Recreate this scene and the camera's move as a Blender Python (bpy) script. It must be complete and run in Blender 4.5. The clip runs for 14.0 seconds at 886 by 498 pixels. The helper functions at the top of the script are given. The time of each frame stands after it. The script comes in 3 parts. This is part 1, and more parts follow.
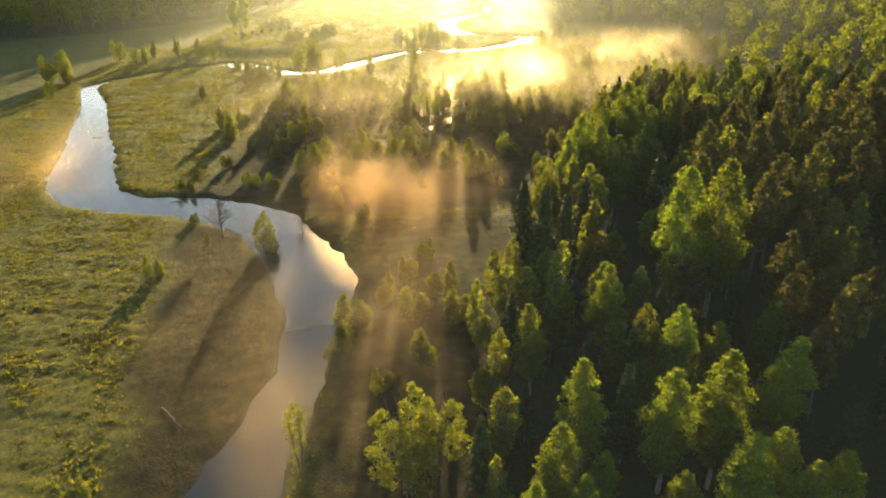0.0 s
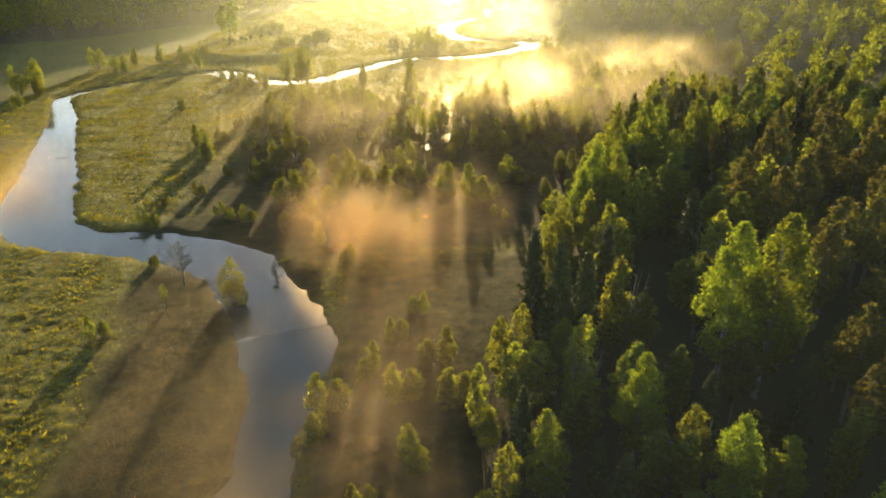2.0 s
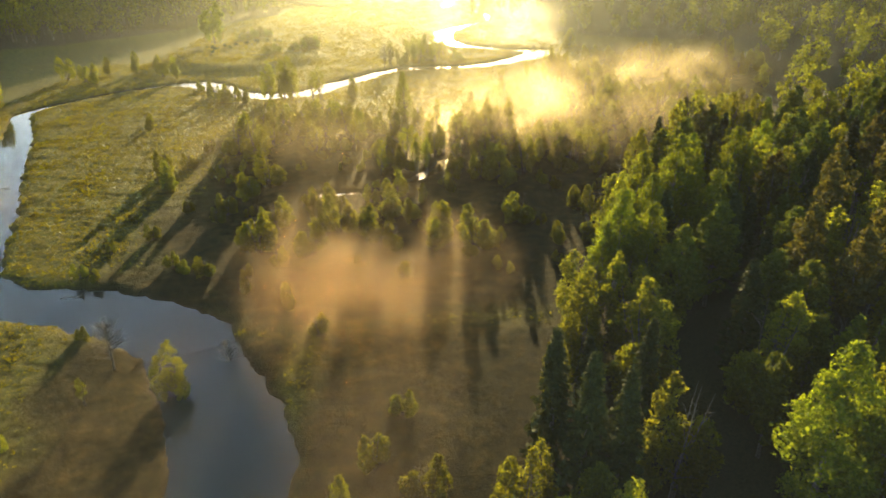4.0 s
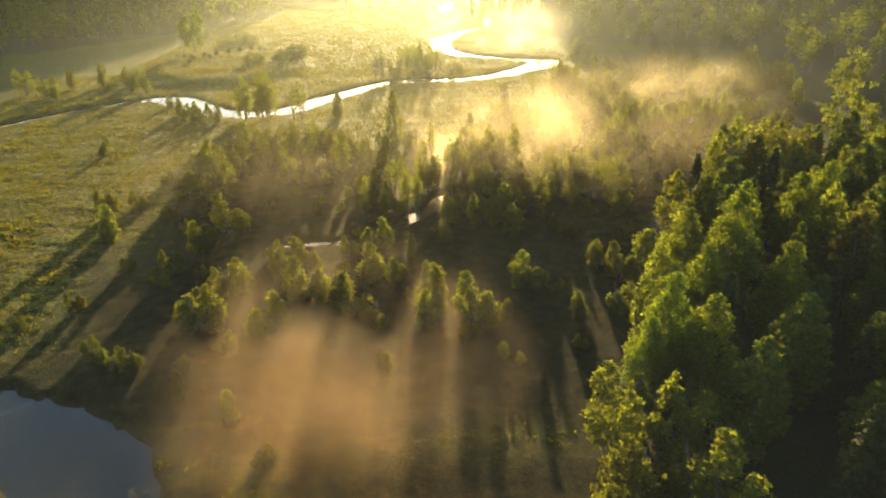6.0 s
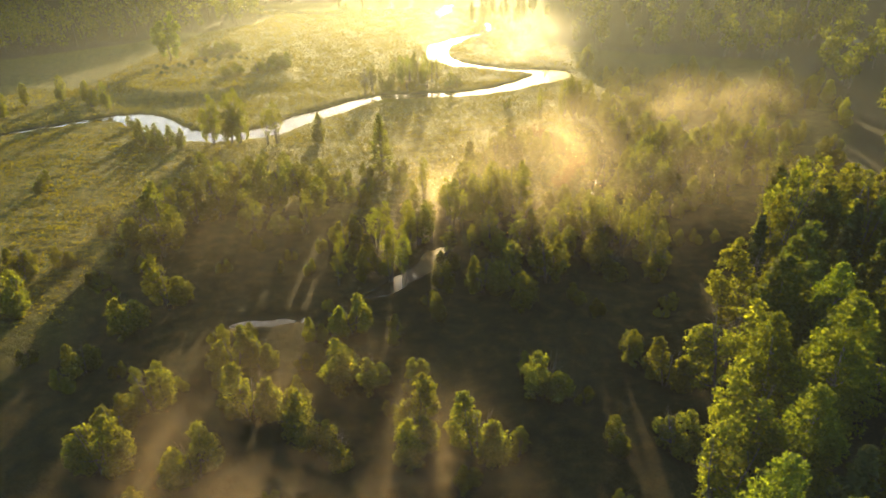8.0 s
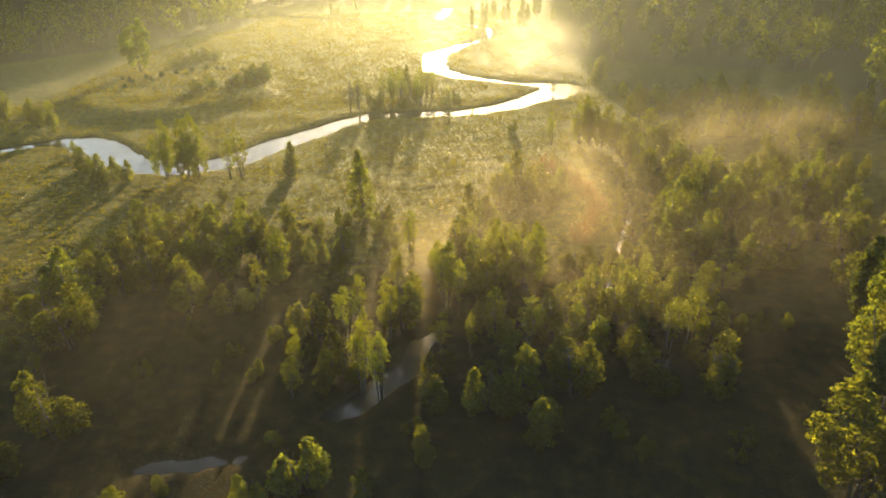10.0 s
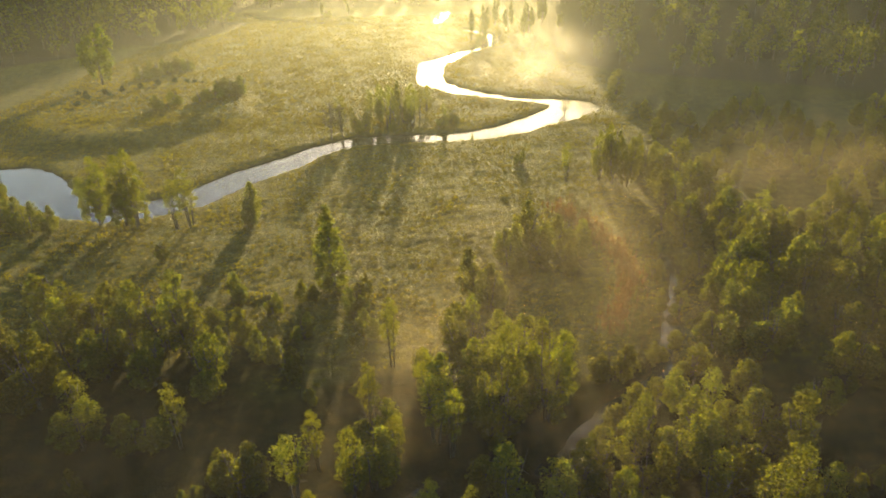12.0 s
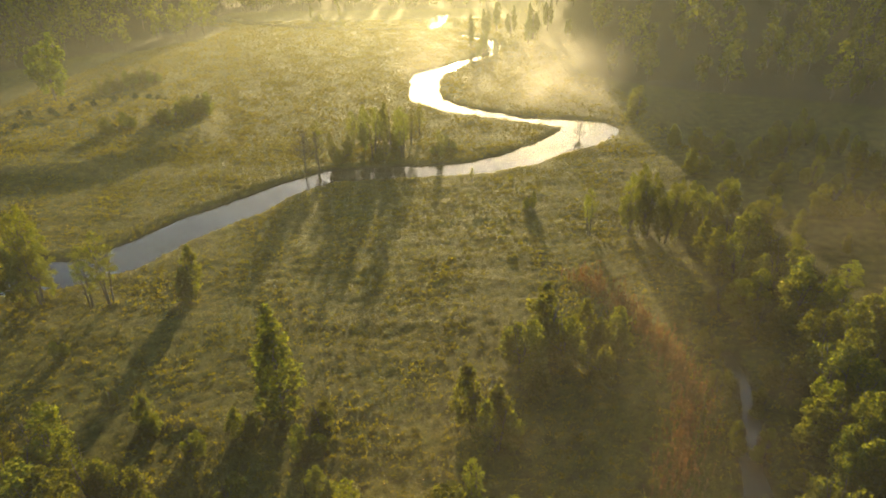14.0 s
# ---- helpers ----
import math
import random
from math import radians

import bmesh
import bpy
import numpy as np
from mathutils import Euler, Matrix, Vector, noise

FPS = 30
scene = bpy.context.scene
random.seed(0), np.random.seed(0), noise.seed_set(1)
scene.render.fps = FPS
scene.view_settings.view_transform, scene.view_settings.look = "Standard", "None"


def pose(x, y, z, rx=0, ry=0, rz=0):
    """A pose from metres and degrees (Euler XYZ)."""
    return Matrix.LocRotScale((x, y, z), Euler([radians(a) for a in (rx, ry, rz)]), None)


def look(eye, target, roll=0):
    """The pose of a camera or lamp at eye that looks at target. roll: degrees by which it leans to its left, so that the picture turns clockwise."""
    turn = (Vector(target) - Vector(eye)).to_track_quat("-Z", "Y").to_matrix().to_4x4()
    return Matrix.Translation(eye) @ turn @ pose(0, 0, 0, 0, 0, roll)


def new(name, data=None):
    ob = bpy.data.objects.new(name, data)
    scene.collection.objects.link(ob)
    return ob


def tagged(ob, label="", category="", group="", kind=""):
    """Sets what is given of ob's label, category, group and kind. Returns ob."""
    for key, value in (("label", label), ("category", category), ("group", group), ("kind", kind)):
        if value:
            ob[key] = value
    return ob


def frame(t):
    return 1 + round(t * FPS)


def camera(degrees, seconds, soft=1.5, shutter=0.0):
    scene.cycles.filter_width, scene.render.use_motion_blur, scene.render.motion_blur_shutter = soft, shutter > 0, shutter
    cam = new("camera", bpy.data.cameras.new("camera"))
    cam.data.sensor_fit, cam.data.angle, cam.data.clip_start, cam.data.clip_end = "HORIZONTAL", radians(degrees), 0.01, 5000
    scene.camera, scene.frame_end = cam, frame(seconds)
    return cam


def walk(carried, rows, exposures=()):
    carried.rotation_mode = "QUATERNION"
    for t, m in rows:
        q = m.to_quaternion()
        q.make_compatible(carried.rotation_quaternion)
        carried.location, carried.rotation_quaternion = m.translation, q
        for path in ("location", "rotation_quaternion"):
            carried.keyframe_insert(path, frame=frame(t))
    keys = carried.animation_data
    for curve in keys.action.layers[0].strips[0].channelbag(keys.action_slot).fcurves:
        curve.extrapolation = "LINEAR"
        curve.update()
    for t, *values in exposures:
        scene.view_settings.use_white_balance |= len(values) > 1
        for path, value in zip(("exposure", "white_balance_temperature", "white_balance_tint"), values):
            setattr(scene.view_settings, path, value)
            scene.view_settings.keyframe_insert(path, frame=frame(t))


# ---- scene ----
cam = camera(68.5, 14.0, soft=2.0)
METRES, EYE, TILT, LEAN, TURN = 185.0, 52.5, 0.0, 0.0, 0.0
ROWS = [
    (0.0, 0.0, 0.0, 0.0, -0.53, -26.24, 1.07),
    (0.5, 0.0008, 0.022, -0.0, -0.53, -26.24, 1.07),
    (1.0, 0.0018, 0.0462, -0.0001, -0.55, -26.23, 1.07),
    (1.5, 0.0029, 0.0726, -0.0003, -0.57, -26.22, 1.06),
    (2.0, 0.0042, 0.1008, -0.0005, -0.58, -26.21, 1.07),
    (2.5, 0.0055, 0.1306, -0.0008, -0.6, -26.19, 1.07),
    (3.0, 0.0069, 0.1616, -0.0011, -0.62, -26.16, 1.08),
    (3.5, 0.0086, 0.1938, -0.0018, -0.62, -26.15, 1.07),
    (6.0, 0.0179, 0.3698, -0.0049, -0.66, -26.09, 1.05),
    (6.5, 0.0197, 0.4067, -0.0055, -0.66, -26.09, 1.04),
    (7.0, 0.0213, 0.4441, -0.0063, -0.68, -26.09, 1.0),
    (7.5, 0.0232, 0.482, -0.0071, -0.68, -26.09, 1.0),
    (8.0, 0.0252, 0.5203, -0.0076, -0.68, -26.11, 0.98),
    (10.5, 0.0356, 0.7191, -0.0139, -0.67, -26.08, 0.89),
    (11.0, 0.0374, 0.7586, -0.015, -0.68, -26.09, 0.86),
    (11.5, 0.0393, 0.7984, -0.0161, -0.69, -26.1, 0.84),
    (12.0, 0.0412, 0.8384, -0.0174, -0.7, -26.1, 0.83),
    (12.5, 0.0432, 0.8784, -0.0187, -0.7, -26.1, 0.81),
    (13.0, 0.0449, 0.9185, -0.02, -0.72, -26.1, 0.77),
    (13.5, 0.047, 0.9586, -0.0216, -0.73, -26.1, 0.81),
    (14.0, 0.0488, 0.9985, -0.0234, -0.74, -26.09, 0.77),
]
EXPOSURES = [(0.0, 2.0), (3.5, 1.95), (7.0, 1.88), (10.5, 1.7), (14.0, 1.31)]
walk(cam, [(t, pose(0, 0, EYE, TILT, LEAN, TURN) @ pose(METRES * x, METRES * y, METRES * z, 90 + pitch, roll, yaw)) for t, x, y, z, yaw, pitch, roll in ROWS], EXPOSURES)

# ---- light ----
SUN_ELEVATION, SUN_AZIMUTH = 9.0, 1.5  # degrees; azimuth from +y towards +x
scene.cycles.transparent_max_bounces = 160
world = bpy.data.worlds.new("dawn_sky")
scene.world = world
world.use_nodes = True
sky = world.node_tree.nodes.new("ShaderNodeTexSky")
sky.sky_type, sky.sun_disc = "NISHITA", False
sky.sun_elevation, sky.sun_rotation = radians(SUN_ELEVATION), radians(SUN_AZIMUTH)
sky.dust_density, sky.air_density = 0.8, 1.0
back = world.node_tree.nodes["Background"]
back.inputs["Strength"].default_value = 0.115
world.node_tree.links.new(sky.outputs[0], back.inputs[0])
sun_lamp = bpy.data.lights.new("sun", "SUN")
sun_lamp.energy, sun_lamp.angle, sun_lamp.color = 5.0, radians(0.6), (1.0, 0.76, 0.36)
sun = new("sun", sun_lamp)
to_sun = Vector((math.sin(radians(SUN_AZIMUTH)) * math.cos(radians(SUN_ELEVATION)), math.cos(radians(SUN_AZIMUTH)) * math.cos(radians(SUN_ELEVATION)), math.sin(radians(SUN_ELEVATION))))
sun.matrix_world = look(to_sun * 900, (0, 0, 0))


# ---- materials ----
def material(name):
    m = bpy.data.materials.new(name)
    m.use_nodes = True
    m.node_tree.nodes.clear()
    return m, m.node_tree.nodes, m.node_tree.links


def node(nodes, kind, **values):
    n = nodes.new(kind)
    for key, value in values.items():
        if key in n.inputs:
            n.inputs[key].default_value = value
    return n


def noise_tex(nodes, links, vector, scale, detail=4.0, rough=0.55):
    n = node(nodes, "ShaderNodeTexNoise", Scale=scale, Detail=detail, Roughness=rough)
    links.new(vector, n.inputs["Vector"])
    return n.outputs["Fac"]


def ramp(nodes, links, fac, stops):
    r = nodes.new("ShaderNodeValToRGB")
    els = r.color_ramp.elements
    while len(els) < len(stops):
        els.new(0.5)
    for el, (at, colour) in zip(els, stops):
        el.position, el.color = at, (*colour, 1)
    links.new(fac, r.inputs[0])
    return r.outputs[0]


def calc(nodes, links, how, a, b=None, c=None, clamp=False):
    n = nodes.new("ShaderNodeMath")
    n.operation, n.use_clamp = how, clamp
    for i, v in enumerate((a, b, c)):
        if v is None:
            continue
        if isinstance(v, (int, float)):
            n.inputs[i].default_value = v
        else:
            links.new(v, n.inputs[i])
    return n.outputs[0]


def blend(nodes, links, fac, a, b, how="MIX"):
    n = nodes.new("ShaderNodeMix")
    n.data_type, n.blend_type = "RGBA", how
    for socket, v in ((n.inputs[0], fac), (n.inputs[6], a), (n.inputs[7], b)):
        if isinstance(v, (int, float)):
            socket.default_value = v
        elif isinstance(v, tuple):
            socket.default_value = (*v, 1)
        else:
            links.new(v, socket)
    return n.outputs[2]


def foliage(name, dark, light, through_colour, translucent=0.5):
    """Leaves: a reflecting and a letting-through side, varied from leaf to leaf and from tree to tree."""
    m, nodes, links = material(name)
    geo, info = nodes.new("ShaderNodeNewGeometry"), nodes.new("ShaderNodeObjectInfo")
    leaf = blend(nodes, links, geo.outputs["Random Per Island"], dark, light)
    hsv = node(nodes, "ShaderNodeHueSaturation")
    links.new(calc(nodes, links, "MULTIPLY_ADD", info.outputs["Random"], 0.024, 0.483), hsv.inputs["Hue"])
    links.new(calc(nodes, links, "MULTIPLY_ADD", info.outputs["Random"], 0.5, 0.75), hsv.inputs["Value"])
    links.new(leaf, hsv.inputs["Color"])
    surface = node(nodes, "ShaderNodeBsdfPrincipled", Roughness=0.7)
    surface.inputs["Specular IOR Level"].default_value = 0.03
    links.new(hsv.outputs[0], surface.inputs["Base Color"])
    lit = node(nodes, "ShaderNodeBsdfTranslucent")
    links.new(blend(nodes, links, 1.0, hsv.outputs[0], through_colour, "MULTIPLY"), lit.inputs[0])
    mix = node(nodes, "ShaderNodeMixShader", Fac=translucent)
    links.new(surface.outputs[0], mix.inputs[1])
    links.new(lit.outputs[0], mix.inputs[2])
    links.new(mix.outputs[0], nodes.new("ShaderNodeOutputMaterial").inputs[0])
    return m


def bark(name, dark, light):
    m, nodes, links = material(name)
    at = nodes.new("ShaderNodeTexCoord").outputs["Object"]
    fac = noise_tex(nodes, links, at, 6.0)
    s = node(nodes, "ShaderNodeBsdfPrincipled", Roughness=0.9)
    links.new(ramp(nodes, links, fac, ((0.35, dark), (0.65, light))), s.inputs["Base Color"])
    bump = node(nodes, "ShaderNodeBump", Strength=0.5, Distance=0.03)
    links.new(noise_tex(nodes, links, at, 25.0), bump.inputs["Height"])
    links.new(bump.outputs[0], s.inputs["Normal"])
    links.new(s.outputs[0], nodes.new("ShaderNodeOutputMaterial").inputs[0])
    return m


def ground_material():
    """Meadow grass, litter under the trees, mud on the banks."""
    m, nodes, links = material("meadow_ground")
    at = nodes.new("ShaderNodeNewGeometry").outputs["Position"]
    big, mid, fine = noise_tex(nodes, links, at, 0.03), noise_tex(nodes, links, at, 0.45), noise_tex(nodes, links, at, 3.5, 6.0, 0.7)
    grass = ramp(nodes, links, mid, ((0.30, (0.026, 0.038, 0.008)), (0.50, (0.068, 0.080, 0.012)), (0.68, (0.15, 0.136, 0.022))))
    grass = blend(nodes, links, calc(nodes, links, "MULTIPLY_ADD", big, 1.6, -0.5, True), grass, (0.12, 0.100, 0.022))
    grass = blend(nodes, links, calc(nodes, links, "MULTIPLY_ADD", fine, 2.2, -0.75, True), blend(nodes, links, 1.0, grass, (0.45, 0.47, 0.42), "MULTIPLY"), grass)
    litter = ramp(nodes, links, fine, ((0.3, (0.018, 0.017, 0.010)), (0.7, (0.055, 0.048, 0.022))))
    mud = ramp(nodes, links, fine, ((0.3, (0.020, 0.016, 0.010)), (0.7, (0.07, 0.055, 0.030))))
    # brown of the bog's sedge, also the painted shade in the bend and flat
    sedge_shade = ramp(nodes, links, mid, ((0.3, (0.020, 0.018, 0.008)), (0.55, (0.042, 0.034, 0.012)), (0.72, (0.070, 0.055, 0.018))))
    sedge_shade = blend(nodes, links, calc(nodes, links, "MULTIPLY_ADD", fine, 2.2, -0.75, True), blend(nodes, links, 1.0, sedge_shade, (0.5, 0.5, 0.5), "MULTIPLY"), sedge_shade)
    woods, banks, wet_shade = nodes.new("ShaderNodeAttribute"), nodes.new("ShaderNodeAttribute"), nodes.new("ShaderNodeAttribute")
    woods.attribute_name, banks.attribute_name, wet_shade.attribute_name = "woods", "banks", "sedge_shade"
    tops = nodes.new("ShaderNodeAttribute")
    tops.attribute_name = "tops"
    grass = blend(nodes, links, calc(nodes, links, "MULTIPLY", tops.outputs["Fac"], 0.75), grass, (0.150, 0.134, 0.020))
    grass = blend(nodes, links, wet_shade.outputs["Fac"], grass, sedge_shade)
    colour = blend(nodes, links, woods.outputs["Fac"], grass, litter)
    colour = blend(nodes, links, banks.outputs["Fac"], colour, mud)
    s = node(nodes, "ShaderNodeBsdfPrincipled", Roughness=0.85)
    links.new(calc(nodes, links, "MULTIPLY_ADD", wet_shade.outputs["Fac"], -0.08, 0.11), s.inputs["Specular IOR Level"])
    s.inputs["Specular Tint"].default_value = (1.0, 0.80, 0.28, 1)
    links.new(colour, s.inputs["Base Color"])
    bump = node(nodes, "ShaderNodeBump", Strength=0.9, Distance=0.45)
    links.new(calc(nodes, links, "ADD", calc(nodes, links, "MULTIPLY", mid, 1.2), fine), bump.inputs["Height"])
    links.new(bump.outputs[0], s.inputs["Normal"])
    links.new(s.outputs[0], nodes.new("ShaderNodeOutputMaterial").inputs[0])
    return m


def water_material():
    m, nodes, links = material("river_water")
    at = nodes.new("ShaderNodeNewGeometry").outputs["Position"]
    s = node(nodes, "ShaderNodeBsdfPrincipled", Roughness=0.06, IOR=1.33)
    s.inputs["Base Color"].default_value = (0.018, 0.020, 0.016, 1)
    bump = node(nodes, "ShaderNodeBump", Strength=0.05, Distance=0.03)
    links.new(calc(nodes, links, "ADD", noise_tex(nodes, links, at, 0.5), noise_tex(nodes, links, at, 2.6)), bump.inputs["Height"])
    links.new(bump.outputs[0], s.inputs["Normal"])
    links.new(s.outputs[0], nodes.new("ShaderNodeOutputMaterial").inputs[0])
    return m


def mist_material(name, patches, density, scale, top, tint=(0.95, 0.90, 0.82), forward=0.35, floor_amount=0.0, dull_share=0.25, wander=45.0, rough=0.8, bend=1.45, crisp=3.4):
    """Thin airborne droplets on a stack of sheets: drifting billows inside soft patches (x, y, rx, ry, strength), thinning upwards to the height top."""
    m, nodes, links = material(name)
    at = nodes.new("ShaderNodeNewGeometry").outputs["Position"]
    part_xyz = nodes.new("ShaderNodeSeparateXYZ")
    drift = node(nodes, "ShaderNodeTexNoise", Scale=0.035, Detail=3.0, Roughness=0.6)
    links.new(at, drift.inputs["Vector"])
    centred, pushed = nodes.new("ShaderNodeVectorMath"), nodes.new("ShaderNodeVectorMath")
    centred.operation, pushed.operation = "SUBTRACT", "MULTIPLY_ADD"
    centred.inputs[1].default_value = (0.5, 0.5, 0.5)
    pushed.inputs[1].default_value = (wander, wander, 0)
    links.new(drift.outputs["Color"], centred.inputs[0])
    links.new(centred.outputs[0], pushed.inputs[0])
    links.new(at, pushed.inputs[2])
    links.new(pushed.outputs[0], part_xyz.inputs[0])
    px, py, pz = part_xyz.outputs
    total = None
    for x, y, rx, ry, strength in patches:
        dx = calc(nodes, links, "MULTIPLY", calc(nodes, links, "ADD", px, -x), 1 / rx)
        dy = calc(nodes, links, "MULTIPLY", calc(nodes, links, "ADD", py, -y), 1 / ry)
        r2 = calc(nodes, links, "ADD", calc(nodes, links, "MULTIPLY", dx, dx), calc(nodes, links, "MULTIPLY", dy, dy))
        soft = calc(nodes, links, "MULTIPLY", calc(nodes, links, "SUBTRACT", 1.0, r2, None, True), strength)
        total = soft if total is None else calc(nodes, links, "MAXIMUM", total, soft)
    stretch = nodes.new("ShaderNodeMapping")
    stretch.inputs["Scale"].default_value = (1, 0.8, 1.6)
    links.new(at, stretch.inputs["Vector"])
    n = node(nodes, "ShaderNodeTexNoise", Scale=scale, Detail=5.0, Roughness=0.55, Distortion=0.6)
    links.new(stretch.outputs[0], n.inputs["Vector"])
    billow = calc(nodes, links, "MULTIPLY_ADD", n.outputs["Fac"], crisp, floor_amount + 0.4 - 0.5 * crisp, True)
    height = calc(nodes, links, "SUBTRACT", 1.0, calc(nodes, links, "MULTIPLY", pz, 1 / top), None, True)
    alpha = calc(nodes, links, "MULTIPLY", calc(nodes, links, "MULTIPLY", total, billow), calc(nodes, links, "MULTIPLY", height, density), None, True)
    clear = nodes.new("ShaderNodeBsdfTransparent")
    lit, ahead, dull = node(nodes, "ShaderNodeBsdfTranslucent"), node(nodes, "ShaderNodeBsdfRefraction", Roughness=rough, IOR=bend), node(nodes, "ShaderNodeBsdfDiffuse")
    for s in (lit, ahead, dull):
        s.inputs["Color"].default_value = (*tint, 1)
    soft_mix, mist_mix, mix = node(nodes, "ShaderNodeMixShader", Fac=dull_share), node(nodes, "ShaderNodeMixShader", Fac=forward), nodes.new("ShaderNodeMixShader")
    links.new(lit.outputs[0], soft_mix.inputs[1])
    links.new(dull.outputs[0], soft_mix.inputs[2])
    links.new(soft_mix.outputs[0], mist_mix.inputs[1])
    links.new(ahead.outputs[0], mist_mix.inputs[2])
    links.new(alpha, mix.inputs[0])
    links.new(clear.outputs[0], mix.inputs[1])
    links.new(mist_mix.outputs[0], mix.inputs[2])
    links.new(mix.outputs[0], nodes.new("ShaderNodeOutputMaterial").inputs[0])
    return m


M_GROUND, M_WATER = ground_material(), water_material()
M_WOOD = foliage("forest_leaves", (0.045, 0.062, 0.012), (0.100, 0.116, 0.022), (1.65, 1.65, 0.42), 0.43)
M_BIRCH = foliage("birch_leaves", (0.060, 0.085, 0.012), (0.125, 0.150, 0.022), (1.9, 1.85, 0.42), 0.55)
M_ALDER = foliage("alder_leaves", (0.050, 0.064, 0.014), (0.105, 0.114, 0.026), (2.6, 2.45, 0.50), 0.62)
M_WILLOW = foliage("willow_leaves", (0.052, 0.065, 0.016), (0.100, 0.108, 0.028), (2.45, 2.3, 0.46), 0.60)
M_SPRUCE = foliage("spruce_needles", (0.020, 0.030, 0.010), (0.050, 0.060, 0.018), (1.3, 1.2, 0.5), 0.25)
M_PINE = foliage("pine_needles", (0.042, 0.043, 0.014), (0.090, 0.082, 0.024), (1.8, 1.7, 0.45), 0.40)
M_REED = foliage("dry_reeds", (0.075, 0.050, 0.018), (0.17, 0.100, 0.038), (1.4, 1.2, 0.6), 0.42)
M_TUSSOCK = foliage("tussock_grass", (0.066, 0.070, 0.011), (0.120, 0.112, 0.018), (2.2, 2.0, 0.34), 0.62)
M_FAR = foliage("far_leaves", (0.045, 0.058, 0.012), (0.095, 0.108, 0.022), (2.5, 2.45, 0.5), 0.52)
M_BARK = bark("grey_bark", (0.035, 0.030, 0.024), (0.13, 0.11, 0.085))
M_BIRCH_BARK = bark("birch_bark", (0.05, 0.045, 0.035), (0.24, 0.22, 0.19))

# ---- the lie of the land ----
WATER_Z = -0.7
RIVER = [(-27, -40, 10), (-24, 20, 10), (-22.8, 49, 10), (-21.5, 58, 8), (-20, 66, 7.5), (-19.6, 72, 6.5), (-20, 78, 6.5), (-20.2, 86, 8), (-21.3, 95, 13), (-25, 104, 13), (-30.5, 113, 12),
         (-35.5, 121, 12.5), (-44, 126.5, 12), (-56, 131, 11), (-68, 133, 9.5), (-79, 138, 12), (-87.5, 150, 15), (-96, 171, 13), (-108, 197, 10), (-120, 225, 8), (-130.5, 245, 6), (-136, 257, 5), (-131, 271, 4), (-117, 289, 4.5)]
RIVER_ON = [(-117, 289, 4.5), (-104, 298, 6), (-93, 301, 10), (-83, 293, 12), (-73, 283, 9.5), (-62, 277.5, 10), (-51, 277.5, 10.5), (-43.5, 284, 10), (-36.5, 296, 9.5), (-29, 305, 9), (-24, 313, 7.5), (-15, 321.5, 8),
            (-5, 323.5, 8.5), (7, 324.5, 8), (18, 326.5, 8.5), (28, 332, 10), (38, 341, 11), (47, 350, 14), (51, 358, 13), (43, 363, 9), (33, 367.5, 6), (23, 374.5, 7), (12, 384, 9), (5.5, 396, 10), (4.8, 414, 10), (6, 434, 11), (14.5, 448, 7), (22, 461, 5)]
RIVER_FAR = [(22, 461, 5), (34, 480, 5), (36, 510, 5), (24, 535, 5), (14, 625, 8), (10, 603, 10), (9, 585, 10), (6, 563, 5), (-13, 558, 3.5), (-44, 561, 3.5), (-71, 574, 4), (-88, 585, 7), (-97, 592, 14), (-108, 605, 11), (-120, 623, 7)]
SIDE_POOLS = [[(-26, 177.6, 0.6), (-20, 178.2, 1.5), (-15.5, 179, 0.7)], [(-8, 185.5, 0.7), (-4.7, 187, 2.8), (1.6, 194.5, 3.6), (3, 200, 2.6), (7, 203, 0.8)],
              [(17, 204.5, 0.8), (21, 207.4, 1.8), (28, 214.5, 2.6), (33.3, 218, 3.2), (36.5, 224, 1.5), (39.1, 230.6, 2.2), (42, 238, 1.2), (44.8, 246, 1.6), (45.6, 252, 0.7)]]


def smooth_line(points, step=3):
    """A line through the points, finer, as arrays of x, y and width."""
    p = np.array(points, float)
    q = np.vstack([2 * p[0] - p[1], p, 2 * p[-1] - p[-2]])
    out = []
    for i in range(1, len(q) - 2):
        for u in np.linspace(0, 1, step, endpoint=False):
            a, b, c, d = q[i - 1:i + 3]
            out.append(0.5 * (2 * b + (c - a) * u + (2 * a - 5 * b + 4 * c - d) * u * u + (3 * b - a - 3 * c + d) * u ** 3))
    return np.array(out + [p[-1]])


STREAMS = [smooth_line(s) for s in (RIVER, RIVER_ON, RIVER_FAR[:4], RIVER_FAR[4:], *SIDE_POOLS)]


def beyond_bank(x, y):
    """Distance from the nearest water's edge: below 0 over the water."""
    x, y = np.asarray(x, float), np.asarray(y, float)
    best = np.full(x.shape, 1e3)
    for line in STREAMS:
        for (ax, ay, aw), (bx, by, bw) in zip(line[:-1], line[1:]):
            reach = 60.0
            near = (x > min(ax, bx) - reach) & (x < max(ax, bx) + reach) & (y > min(ay, by) - reach) & (y < max(ay, by) + reach)
            if not near.any():
                continue
            vx, vy = bx - ax, by - ay
            u = np.clip(((x[near] - ax) * vx + (y[near] - ay) * vy) / (vx * vx + vy * vy + 1e-9), 0, 1)
            d = np.hypot(x[near] - ax - u * vx, y[near] - ay - u * vy) - (aw + (bw - aw) * u) / 2
            best[near] = np.minimum(best[near], d)
    return best + np.where(best < 9, 0.5 * waves(x, y, 7, 61) + 0.3 * waves(x, y, 3, 62), 0)


